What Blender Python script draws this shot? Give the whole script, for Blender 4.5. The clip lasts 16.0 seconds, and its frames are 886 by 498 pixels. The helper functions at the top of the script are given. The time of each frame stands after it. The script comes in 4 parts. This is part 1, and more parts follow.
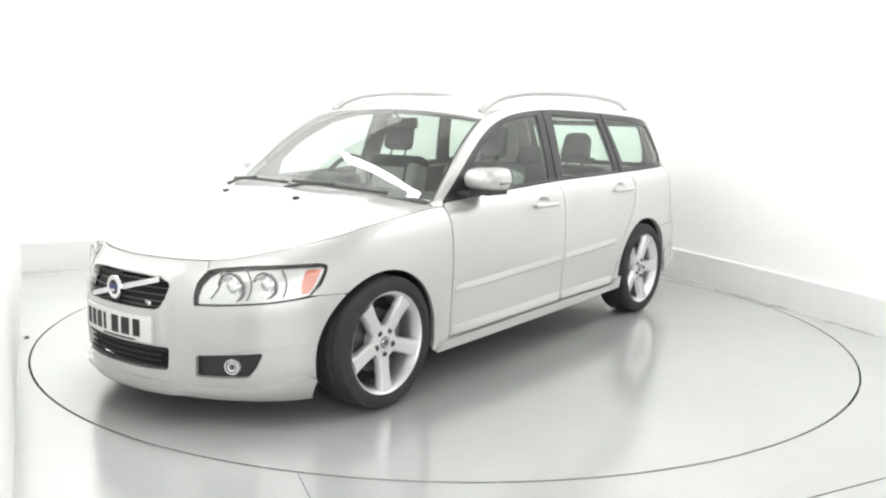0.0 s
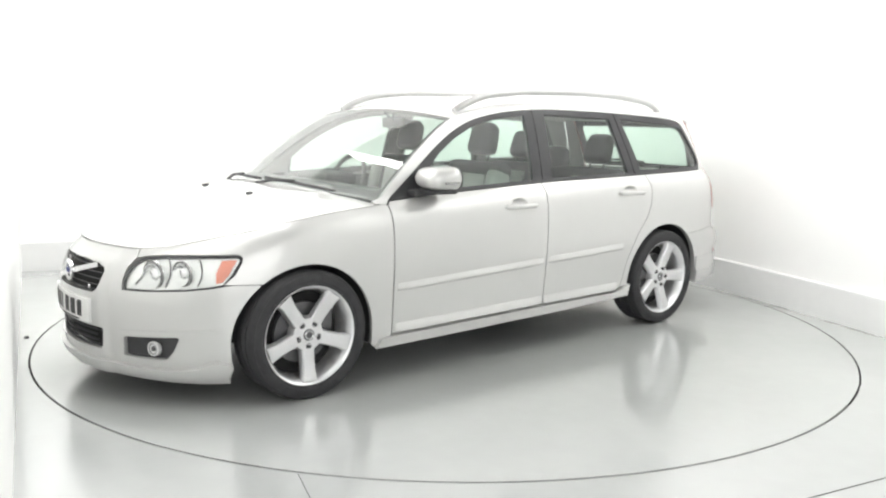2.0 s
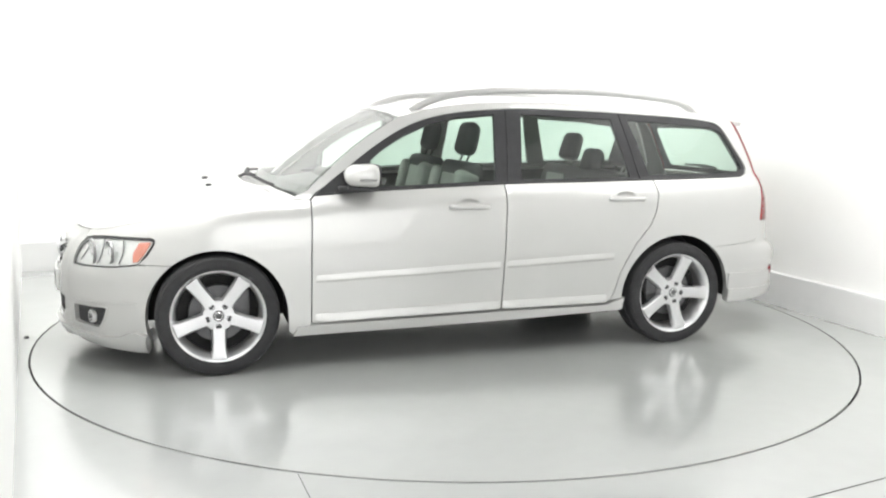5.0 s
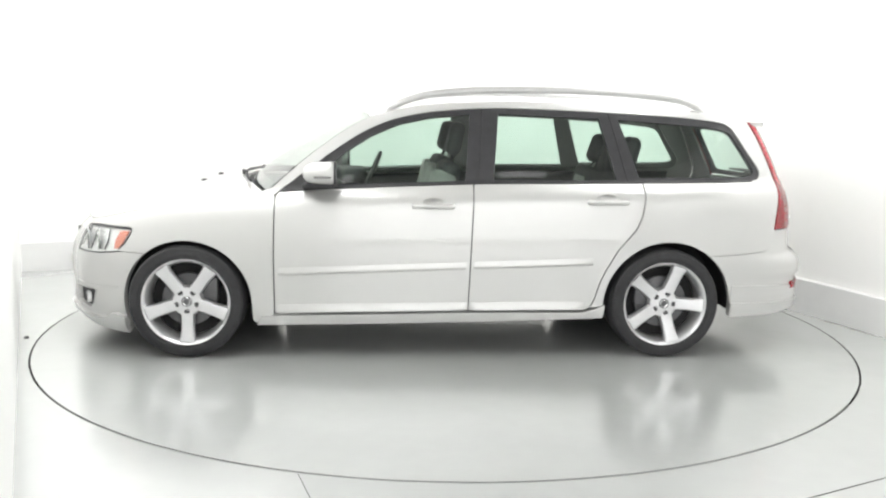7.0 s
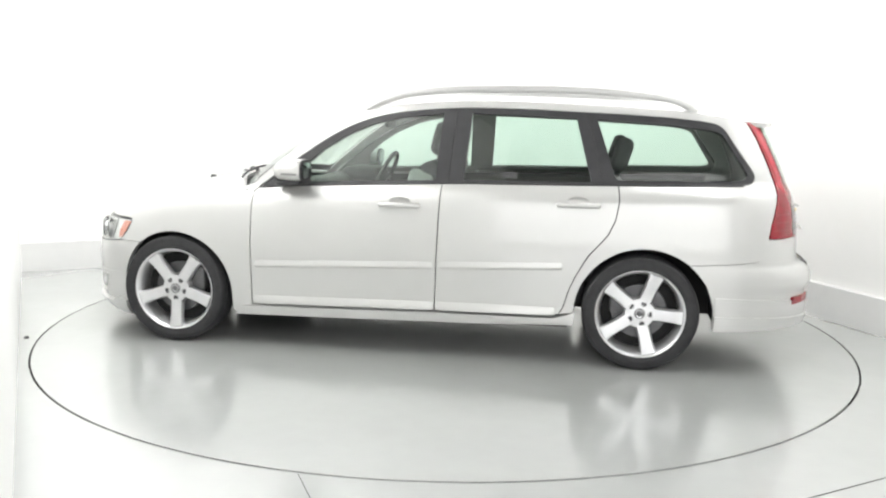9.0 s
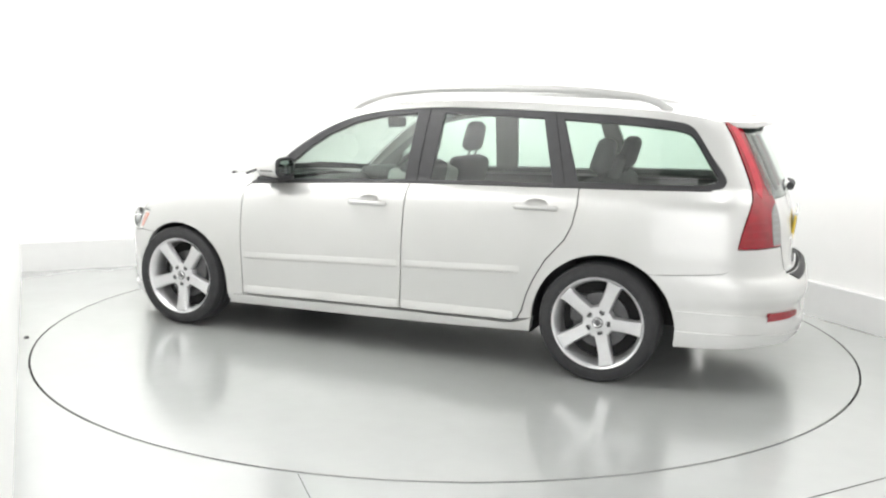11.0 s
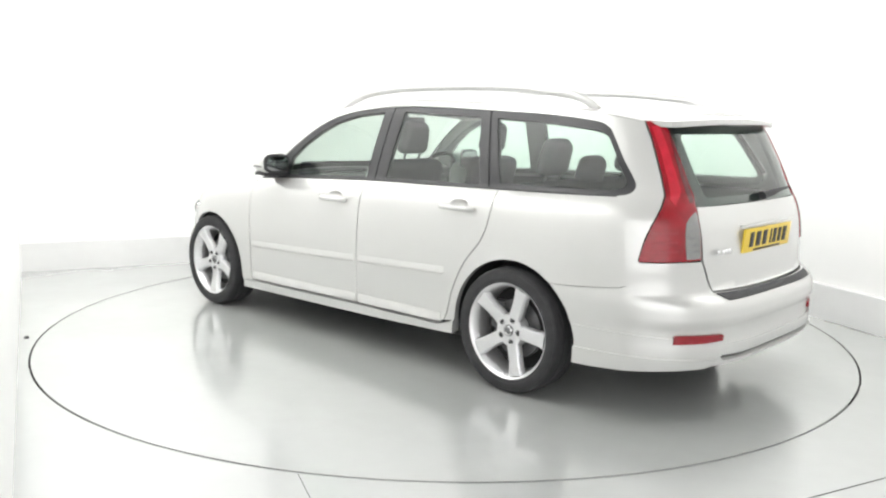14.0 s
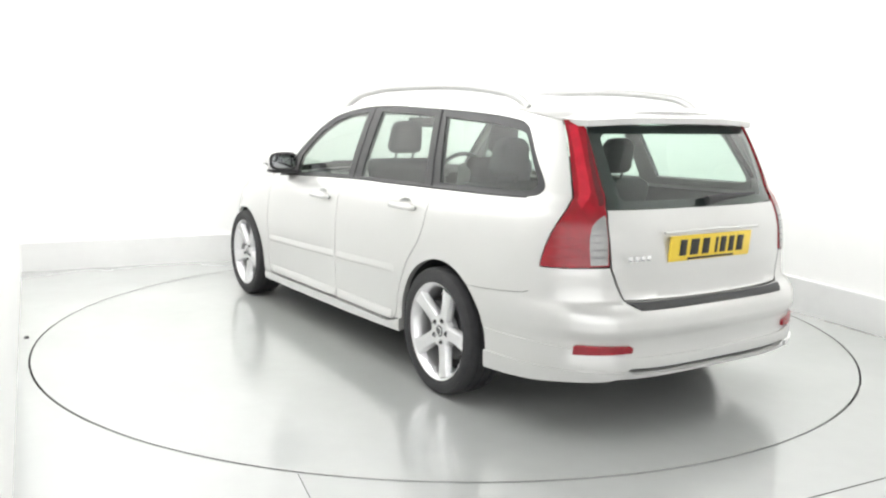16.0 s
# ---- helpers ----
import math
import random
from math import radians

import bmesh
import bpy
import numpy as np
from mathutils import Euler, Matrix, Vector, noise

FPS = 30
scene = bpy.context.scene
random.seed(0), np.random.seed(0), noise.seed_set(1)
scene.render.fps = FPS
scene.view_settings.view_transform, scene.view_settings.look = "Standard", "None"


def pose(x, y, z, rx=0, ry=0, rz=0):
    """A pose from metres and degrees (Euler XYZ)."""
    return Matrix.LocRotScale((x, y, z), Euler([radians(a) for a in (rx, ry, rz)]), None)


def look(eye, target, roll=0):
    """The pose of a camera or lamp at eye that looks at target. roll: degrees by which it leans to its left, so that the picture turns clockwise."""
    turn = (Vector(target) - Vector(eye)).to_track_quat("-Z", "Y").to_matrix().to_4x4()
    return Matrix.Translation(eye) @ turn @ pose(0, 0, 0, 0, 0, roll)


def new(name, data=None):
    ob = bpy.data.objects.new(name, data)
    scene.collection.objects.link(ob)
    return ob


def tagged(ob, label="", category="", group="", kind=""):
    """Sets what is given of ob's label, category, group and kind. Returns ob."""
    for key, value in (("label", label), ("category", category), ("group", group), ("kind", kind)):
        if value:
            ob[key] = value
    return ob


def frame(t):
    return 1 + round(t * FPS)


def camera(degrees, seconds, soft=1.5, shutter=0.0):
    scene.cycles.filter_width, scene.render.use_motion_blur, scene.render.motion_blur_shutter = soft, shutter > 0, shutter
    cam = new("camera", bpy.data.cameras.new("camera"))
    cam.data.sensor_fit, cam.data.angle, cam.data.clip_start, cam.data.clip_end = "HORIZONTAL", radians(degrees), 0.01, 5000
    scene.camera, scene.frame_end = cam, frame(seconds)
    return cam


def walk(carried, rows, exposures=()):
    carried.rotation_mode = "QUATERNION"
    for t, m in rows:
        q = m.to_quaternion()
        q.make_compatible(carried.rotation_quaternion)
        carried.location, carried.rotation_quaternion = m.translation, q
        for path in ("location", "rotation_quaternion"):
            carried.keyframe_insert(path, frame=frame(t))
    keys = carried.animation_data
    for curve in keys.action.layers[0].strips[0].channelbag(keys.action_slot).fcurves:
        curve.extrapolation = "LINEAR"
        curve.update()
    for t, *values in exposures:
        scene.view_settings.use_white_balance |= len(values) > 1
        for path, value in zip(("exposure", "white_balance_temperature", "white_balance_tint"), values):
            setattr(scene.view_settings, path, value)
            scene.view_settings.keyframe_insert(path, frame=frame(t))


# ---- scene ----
from mathutils import geometry

# The camera stands on a tripod; the car turns before it.
EYE, AIM = (0.0, -5.382, 1.337), (-0.0205, -0.444, 0.5516)
cam = camera(55.23, 16.0, soft=2.2)
walk(cam, [(0.0, look(EYE, AIM, 1.13)), (16.0, look(EYE, AIM, 1.13))])
scene.view_settings.exposure = 0.0

# Heading of the turntable in degrees, second by second.
TURN = [(0.0, 52.1), (0.5, 49.3), (1.0, 46.1), (1.5, 42.65), (2.0, 39.1), (2.5, 35.55), (3.0, 32.05), (3.5, 28.55), (4.0, 25.05),
        (4.6, 20.9), (5.2, 16.75), (5.8, 12.6), (6.5, 7.8), (7.0, 4.36), (7.5, 0.98), (8.0, -2.32), (8.5, -5.58), (9.0, -8.9),
        (9.6, -13.0), (10.2, -17.15), (10.8, -21.35), (11.5, -26.2), (12.0, -29.65), (12.5, -33.05), (13.0, -36.45), (13.5, -39.85),
        (14.0, -43.2), (14.5, -46.58), (15.0, -49.98), (15.5, -53.4), (16.0, -56.85)]
CAR_X, CAR_Y = -0.146, 0.050  # the turntable's axis in the car's own space


# ---- light ----
world = bpy.data.worlds.new("studio_world")
scene.world = world
world.use_nodes = True
world.node_tree.nodes["Background"].inputs[0].default_value = (1, 1, 1, 1)
world.node_tree.nodes["Background"].inputs[1].default_value = 0.05


def area_lamp(name, place, aim, wide_x, wide_y, watts, colour=(1, 1, 1)):
    data = bpy.data.lights.new(name, "AREA")
    data.shape, data.size, data.size_y, data.energy, data.color = "RECTANGLE", wide_x, wide_y, watts, colour
    ob = new(name, data)
    ob.matrix_world = look(place, aim)
    return ob


# Unseen overhead lamps, added to fill the room and bring the walls to white.
area_lamp("ceiling_fill", (0.0, -0.6, 3.85), (0.0, -0.599, 0.0), 5.2, 5.6, 11)
area_lamp("wall_washer_back", (0.0, 0.6, 3.8), (0.0, 3.0, 3.0), 5.0, 1.0, 68)
area_lamp("wall_washer_side", (1.7, -1.2, 3.8), (3.4, -0.4, 3.0), 3.0, 0.8, 95)
area_lamp("wall_washer_entry", (-1.2, -0.6, 3.7), (-2.9, -1.4, 3.0), 3.8, 1.1, 168)
# Added fill behind the camera, only to brighten the car's upright faces.
area_lamp("front_fill", (0.0, -6.9, 1.95), (0.0, 0.0, 0.9), 7.4, 3.5, 152)


# ---- materials ----
def material(name, colour, rough=0.5, metal=0.0, **more):
    m = bpy.data.materials.new(name)
    m.use_nodes = True
    b = m.node_tree.nodes["Principled BSDF"]
    b.inputs["Base Color"].default_value = (*colour, 1)
    b.inputs["Roughness"].default_value = rough
    b.inputs["Metallic"].default_value = metal
    for key, value in more.items():
        b.inputs[key.replace("_", " ")].default_value = value
    return m


def mottle(m, scale, amount, bump=0.0, fine=0.0, rough_amount=0.0):
    """Two scales of grain on the base colour, with relief and uneven gloss."""
    nt = m.node_tree
    b = nt.nodes["Principled BSDF"]
    base = tuple(b.inputs["Base Color"].default_value)
    rough = b.inputs["Roughness"].default_value
    coord = nt.nodes.new("ShaderNodeTexCoord")
    big, small = nt.nodes.new("ShaderNodeTexNoise"), nt.nodes.new("ShaderNodeTexNoise")
    for n, s in ((big, scale), (small, scale * 9)):
        n.inputs["Scale"].default_value, n.inputs["Detail"].default_value = s, 4
        nt.links.new(coord.outputs["Object"], n.inputs["Vector"])
    mix = nt.nodes.new("ShaderNodeMix")
    mix.data_type = "FLOAT"
    mix.inputs[0].default_value = 0.35
    nt.links.new(big.outputs[0], mix.inputs[2])
    nt.links.new(small.outputs[0], mix.inputs[3])
    ramp = nt.nodes.new("ShaderNodeValToRGB")
    for e, k in zip(ramp.color_ramp.elements, (1 - amount, 1 + amount)):
        e.color = (*[min(1.0, c * k) for c in base[:3]], 1)
    ramp.color_ramp.elements[0].position, ramp.color_ramp.elements[1].position = 0.3, 0.7
    nt.links.new(mix.outputs[0], ramp.inputs[0])
    nt.links.new(ramp.outputs[0], b.inputs["Base Color"])
    if rough_amount:
        span = nt.nodes.new("ShaderNodeMapRange")
        span.inputs[1].default_value, span.inputs[2].default_value = 0.3, 0.7
        span.inputs[3].default_value, span.inputs[4].default_value = max(0.02, rough - rough_amount), rough + rough_amount
        nt.links.new(big.outputs[0], span.inputs[0])
        nt.links.new(span.outputs[0], b.inputs["Roughness"])
    if bump:
        node = nt.nodes.new("ShaderNodeBump")
        node.inputs["Strength"].default_value, node.inputs["Distance"].default_value = bump, fine or 0.002
        nt.links.new(small.outputs[0], node.inputs["Height"])
        nt.links.new(node.outputs[0], b.inputs["Normal"])
    return m


def pane_material(name, tint, gloss=1.0, head_on=0.055):
    """Thin tinted glass: clear, with a mirror sheen that grows towards grazing angles."""
    m = bpy.data.materials.new(name)
    m.use_nodes = True
    nt = m.node_tree
    nt.nodes.clear()
    out, mix = nt.nodes.new("ShaderNodeOutputMaterial"), nt.nodes.new("ShaderNodeMixShader")
    clear, shine, edge = nt.nodes.new("ShaderNodeBsdfTransparent"), nt.nodes.new("ShaderNodeBsdfGlossy"), nt.nodes.new("ShaderNodeLayerWeight")
    clear.inputs[0].default_value = (*tint, 1)
    shine.inputs["Roughness"].default_value = 0.015
    shine.inputs[0].default_value = (gloss, gloss, gloss, 1)
    edge.inputs[0].default_value = 0.5
    power, scaled = nt.nodes.new("ShaderNodeMath"), nt.nodes.new("ShaderNodeMath")
    power.operation, scaled.operation = "POWER", "MULTIPLY_ADD"
    power.inputs[1].default_value = 4.0
    scaled.inputs[1].default_value, scaled.inputs[2].default_value = 0.70, head_on
    nt.links.new(edge.outputs["Facing"], power.inputs[0])
    nt.links.new(power.outputs[0], scaled.inputs[0])
    nt.links.new(scaled.outputs[0], mix.inputs[0])
    nt.links.new(clear.outputs[0], mix.inputs[1])
    nt.links.new(shine.outputs[0], mix.inputs[2])
    nt.links.new(mix.outputs[0], out.inputs[0])
    return m


PAINT = mottle(material("white_pearl_paint", (0.60, 0.60, 0.588), 0.32, 0.38, Coat_Weight=1.0, Coat_Roughness=0.03, Coat_IOR=1.6), 2.0, 0.012)
BLACK_TRIM = mottle(material("black_trim", (0.034, 0.034, 0.037), 0.36), 20, 0.2, rough_amount=0.08)
BLACK_PLASTIC = mottle(material("grained_black_plastic", (0.035, 0.035, 0.037), 0.62), 60, 0.2, 0.25, 0.0006)
UNDERSIDE = mottle(material("underbody_black", (0.018, 0.018, 0.018), 0.85), 8, 0.3, 0.3)
RUBBER = mottle(material("tyre_rubber", (0.028, 0.028, 0.030), 0.72), 26, 0.22, 0.3, 0.0008)
ALLOY = mottle(material("silver_alloy", (0.72, 0.72, 0.73), 0.34, 0.75, Coat_Weight=0.4, Coat_Roughness=0.1), 14, 0.05)
STEEL = mottle(material("brake_steel", (0.16, 0.16, 0.165), 0.5, 0.7), 30, 0.12)
NUT = mottle(material("dark_nut_steel", (0.10, 0.10, 0.105), 0.4, 0.7), 60, 0.2)
RAIL = mottle(material("satin_aluminium", (0.53, 0.53, 0.525), 0.30, 0.55), 12, 0.05)
CHROME = material("chrome", (0.86, 0.86, 0.87), 0.09, 1.0)
# Mirror silver darkened in its colour, standing in for a dark reflection.
DIM_MIRROR = material("dimmed_mirror_glass", (0.30, 0.31, 0.32), 0.04, 1.0)
PILLAR_TRIM = mottle(material("grey_pillar_trim", (0.27, 0.27, 0.26), 0.8), 9, 0.08)
LAMP_SILVER = mottle(material("lamp_reflector", (0.86, 0.86, 0.86), 0.30, 0.35), 30, 0.06)
AMBER = mottle(material("orange_indicator", (0.76, 0.26, 0.18), 0.18, Coat_Weight=1.0), 40, 0.12, 0.2, 0.002)
RED_LENS = mottle(material("red_lamp_lens", (0.27, 0.003, 0.012), 0.22, Coat_Weight=0.25, Coat_Roughness=0.03), 22, 0.22, 0.25, 0.002)
BRIGHT_RED = mottle(material("bright_red_lens", (0.50, 0.010, 0.028), 0.22, Coat_Weight=0.25, Coat_Roughness=0.03), 30, 0.2, 0.25, 0.002)
DARK_RED = mottle(material("dark_red_reflector", (0.28, 0.012, 0.022), 0.25), 60, 0.2, 0.3, 0.002)
SMOKED_RED = mottle(material("smoked_red_lens", (0.10, 0.006, 0.010), 0.12, Coat_Weight=1.0, Coat_Roughness=0.03), 24, 0.25)
CLEAR_LENS = mottle(material("clear_ribbed_lens", (0.26, 0.26, 0.255), 0.15, 0.3, Coat_Weight=1.0), 50, 0.12, 0.3, 0.002)
LAMP_COVER = pane_material("clear_lamp_cover", (0.96, 0.97, 0.96))
SIDE_GLASS = pane_material("green_tinted_glass", (0.75, 0.86, 0.80), 1.0, 0.065)
SCREEN_GLASS = pane_material("windscreen_glass", (0.80, 0.86, 0.82), 1.0, 0.10)
FABRIC = mottle(material("charcoal_seat_fabric", (0.06, 0.06, 0.063), 0.9), 9, 0.18)
LEATHER = mottle(material("light_grey_leather", (0.37, 0.37, 0.35), 0.55), 18, 0.1, 0.2, 0.001)
DASH = mottle(material("dark_dashboard", (0.10, 0.10, 0.10), 0.7), 9, 0.15)
HEADLINER = mottle(material("pale_headliner", (0.52, 0.52, 0.50), 0.95), 30, 0.06, 0.2, 0.001)
YELLOW_PLATE = mottle(material("yellow_plate", (0.80, 0.58, 0.06), 0.35), 20, 0.05)
WHITE_PLATE = mottle(material("white_plate", (0.82, 0.82, 0.80), 0.35), 20, 0.04)
PLATE_INK = material("black_plate_ink", (0.02, 0.02, 0.02), 0.45)
BADGE_BLUE = material("badge_blue", (0.06, 0.07, 0.22), 0.3)
FLOOR_PAINT = mottle(material("grey_gloss_floor_paint", (0.475, 0.487, 0.478), 0.21, Coat_Weight=1.0, Coat_Roughness=0.15, Coat_IOR=1.6), 1.1, 0.035, 0.05, 0.001, 0.05)
WALL_PAINT = mottle(material("matt_white_wall", (0.90, 0.90, 0.885), 0.85), 0.8, 0.015)
# Grey for the unseen ceiling, picked to cut bounced light on the bonnet.
CEILING_PAINT = mottle(material("matt_grey_ceiling", (0.42, 0.42, 0.41), 0.9), 0.8, 0.04)
SKIRT_PAINT = mottle(material("satin_white_kerb", (0.80, 0.80, 0.79), 0.45), 1.5, 0.03, 0.1)
GAP_DARK = material("dark_gap", (0.03, 0.03, 0.03), 0.9)


# ---- mesh helpers ----
def link_mesh(name, verts, faces, mat, parent=None, label="", smooth=True, normals=None):
    me = bpy.data.meshes.new(name)
    me.from_pydata(verts, [], faces)
    me.materials.append(mat)
    if smooth:
        for p in me.polygons:
            p.use_smooth = True
    if normals:
        me.normals_split_custom_set(normals)
    me.update()
    ob = new(name, me)
    if parent:
        ob.parent = parent
    if label:
        tagged(ob, label)
    return ob


def part(name, bm, mat, parent=None, label="", smooth_angle=40):
    bmesh.ops.recalc_face_normals(bm, faces=bm.faces)
    me = bpy.data.meshes.new(name)
    bm.to_mesh(me)
    bm.free()
    me.materials.append(mat)
    for p in me.polygons:
        p.use_smooth = True
    me.set_sharp_from_angle(angle=radians(smooth_angle))
    ob = new(name, me)
    if parent:
        ob.parent = parent
    if label:
        tagged(ob, label)
    return ob


def block(bm, centre, size, bevel=0.0, turn=None, segments=2):
    """A box with rounded edges, added to bm."""
    made = bmesh.ops.create_cube(bm, size=1.0)["verts"]
    bmesh.ops.scale(bm, vec=size, verts=made)
    if bevel:
        edges = list({e for v in made for e in v.link_edges})
        made = bmesh.ops.bevel(bm, geom=edges, offset=bevel, segments=segments, profile=0.5, affect="EDGES")["verts"]
    m = Matrix.Translation(centre) @ (turn.to_4x4() if turn else Matrix())
    bmesh.ops.transform(bm, matrix=m, verts=made)
    return made


def oval_plate(bm, x, y, z, wide_y, high, thick, power=3.2, steps=32):
    """An upright plate with a rounded outline, facing along x."""
    rings = []
    for dx, k in ((-0.5, 0.94), (-0.2, 1.0), (0.5, 1.0)):
        ring = []
        for i in range(steps):
            a = 2 * math.pi * i / steps
            c, d = math.cos(a), math.sin(a)
            ring.append(bm.verts.new((x + dx * thick, y + math.copysign(abs(c) ** (2 / power), c) * wide_y * 0.5 * k, z + math.copysign(abs(d) ** (2 / power), d) * high * 0.5 * k)))
        rings.append(ring)
    for r0, r1 in zip(rings, rings[1:]):
        for i in range(steps):
            j = (i + 1) % steps
            bm.faces.new((r0[i], r0[j], r1[j], r1[i]))
    bm.faces.new(rings[0][::-1])
    bm.faces.new(rings[-1])


def lathe(bm, profile, steps=48, closed=False):
    """Spins a profile of (radius, y) about the y axis."""
    rings = []
    for i in range(steps):
        a = 2 * math.pi * i / steps
        rings.append([bm.verts.new((r * math.cos(a), y, r * math.sin(a))) for r, y in profile])
    n = len(profile)
    for i in range(steps):
        p, q = rings[i], rings[(i + 1) % steps]
        for j in range(n if closed else n - 1):
            k = (j + 1) % n
            bm.faces.new((p[j], p[k], q[k], q[j]))


def tube(bm, points, radius, sides=10, flat=1.0, caps=True):
    """A round bar along points; flat squeezes its height."""
    pts = [Vector(p) for p in points]
    rings = []
    for i, p in enumerate(pts):
        d = (pts[min(i + 1, len(pts) - 1)] - pts[max(i - 1, 0)]).normalized()
        up = Vector((0, 0, 1)) if abs(d.z) < 0.95 else Vector((1, 0, 0))
        a = d.cross(up).normalized()
        b = a.cross(d)
        r = radius[i] if isinstance(radius, (list, tuple)) else radius
        rings.append([bm.verts.new(p + a * r * math.cos(2 * math.pi * k / sides) + b * r * flat * math.sin(2 * math.pi * k / sides)) for k in range(sides)])
    for r0, r1 in zip(rings, rings[1:]):
        for k in range(sides):
            bm.faces.new((r0[k], r0[(k + 1) % sides], r1[(k + 1) % sides], r1[k]))
    if caps:
        bm.faces.new(rings[0][::-1])
        bm.faces.new(rings[-1])


def spline(points, per=6, closed=False):
    """A smooth line through points."""
    n, out = len(points), []
    for i in range(n if closed else n - 1):
        p = [points[(i + k) % n] if closed else points[min(max(i + k, 0), n - 1)] for k in (-1, 0, 1, 2)]
        for s in range(per):
            t = s / per
            out.append(tuple(0.5 * (2 * b + (c - a) * t + (2 * a - 5 * b + 4 * c - d) * t * t + (3 * b - a - 3 * c + d) * t ** 3) for a, b, c, d in zip(*p)))
    return out if closed else out + [tuple(points[-1])]


def densify(loop, step):
    out = []
    for p, q in zip(loop, loop[1:] + loop[:1]):
        n = max(1, int(math.dist(p, q) / step))
        out += [(p[0] + (q[0] - p[0]) * k / n, p[1] + (q[1] - p[1]) * k / n) for k in range(n)]
    return out


def inside(x, y, loop):
    hit = False
    for (x0, y0), (x1, y1) in zip(loop, loop[1:] + loop[:1]):
        if (y0 > y) != (y1 > y) and x < x0 + (y - y0) / (y1 - y0) * (x1 - x0):
            hit = not hit
    return hit


def patch(name, loop, place, mat, parent, step=0.03, rim=0.012, lift=0.0, holes=(), label="", flip_y=1, scale=1.0):
    """A sheet-metal or glass panel: the outline in the surface's own two numbers, bent onto the surface
    by place(p, q), with its edges folded in by rim. scale: metres per unit of p."""
    from_loops = [densify([(p * scale, q) for p, q in lp], step) for lp in (loop, *holes)]
    verts, edges = [], []
    for lp in from_loops:
        base = len(verts)
        verts += [Vector(p) for p in lp]
        edges += [(base + i, base + (i + 1) % len(lp)) for i in range(len(lp))]
    xs, ys = [p[0] for p in from_loops[0]], [p[1] for p in from_loops[0]]
    border = np.array([tuple(v) for v in verts])
    y = min(ys) + step * 0.5
    row = 0
    while y < max(ys):
        x = min(xs) + step * (0.5 if row % 2 else 0.25)
        while x < max(xs):
            if np.min((border[:, 0] - x) ** 2 + (border[:, 1] - y) ** 2) > (0.45 * step) ** 2:
                if sum(inside(x, y, lp) for lp in from_loops) == 1:
                    verts.append(Vector((x, y)))
            x += step
        y += step * 0.9
        row += 1
    out, _, tris, *_ = geometry.delaunay_2d_cdt(verts, edges, [], 0, 1e-6)
    keep = []
    for tri in tris:
        cx, cy = sum(out[i].x for i in tri) / 3, sum(out[i].y for i in tri) / 3
        a, b, c = (out[i] for i in tri)
        if abs((b.x - a.x) * (c.y - a.y) - (c.x - a.x) * (b.y - a.y)) < 2e-7:
            continue
        if inside(cx, cy, from_loops[0]) and not any(inside(cx, cy, lp) for lp in from_loops[1:]):
            keep.append(tuple(tri))
    pts, nor = [], []
    for v in out:
        p, q = v.x / scale, v.y
        e = 0.002
        c = Vector(place(p, q))
        du = Vector(place(p + e / scale, q)) - Vector(place(p - e / scale, q))
        dv = Vector(place(p, q + e)) - Vector(place(p, q - e))
        n = du.cross(dv)
        n = n.normalized() if n.length > 1e-12 else Vector((0, 0, 1))
        if n.dot(Vector((c.x * 0.6, c.y, c.z - 0.62))) < 0:
            n = -n
        c = c + n * lift
        pts.append(Vector((c.x, c.y * flip_y, c.z)))
        nor.append(Vector((n.x, n.y * flip_y, n.z)))
    faces, split, count = [], [], {}
    for tri in keep:
        a, b, c = tri
        if (pts[b] - pts[a]).cross(pts[c] - pts[a]).dot(nor[a]) < 0:
            tri = (a, c, b)
        faces.append(tri)
        split += [tuple(nor[i]) for i in tri]
        for i, j in zip(tri, tri[1:] + tri[:1]):
            key = (min(i, j), max(i, j))
            count[key] = None if key in count else (i, j)
    if rim:
        deep = {}
        for pair in count.values():
            if pair:
                i, j = pair
                for v in pair:
                    if v not in deep:
                        deep[v] = len(pts)
                        pts.append(pts[v] - nor[v] * rim)
                faces.append((j, i, deep[i], deep[j]))
                fn = (pts[i] - pts[j]).cross(pts[deep[j]] - pts[j])
                fn = tuple(fn.normalized()) if fn.length > 1e-12 else (0, 0, 1)
                split += [fn] * 4
    return link_mesh(name, [tuple(p) for p in pts], faces, mat, parent, label, True, split)


# ---- the studio ----
RADIUS = 2.441  # the turntable
KERB = spline([(-3.46, 1.37), (-2.7, 1.745), (-1.94, 2.12), (-1.0, 2.52), (0.2, 2.72), (1.2, 2.52), (1.75, 2.12), (2.24, 1.11), (2.76, -0.15), (3.3, -1.5), (3.9, -3.2)], 5)


def ring_sheet(r0, r1, z, steps=128):
    verts, faces = [], []
    for i in range(steps):
        a = 2 * math.pi * i / steps
        verts += [(r0 * math.cos(a), r0 * math.sin(a), z), (r1 * math.cos(a), r1 * math.sin(a), z)]
    for i in range(steps):
        j = (i + 1) % steps
        faces.append((2 * i, 2 * i + 1, 2 * j + 1, 2 * j))
    return verts, faces


verts, faces = ring_sheet(RADIUS + 0.0045, 9.0, 0.0)
floor = tagged(link_mesh("floor", verts, faces, FLOOR_PAINT, smooth=False), "pale grey glossy painted studio floor round the turntable", "floor", kind="structure")
bm = bmesh.new()
lathe(bm, [(RADIUS + 0.0045, 0.0), (RADIUS + 0.0045, -0.06), (RADIUS - 0.02, -0.06)], 128)
bmesh.ops.rotate(bm, matrix=Matrix.Rotation(radians(90), 3, "X"), verts=bm.verts)
part("floor_edge", bm, GAP_DARK, floor, "dark gap round the turntable")


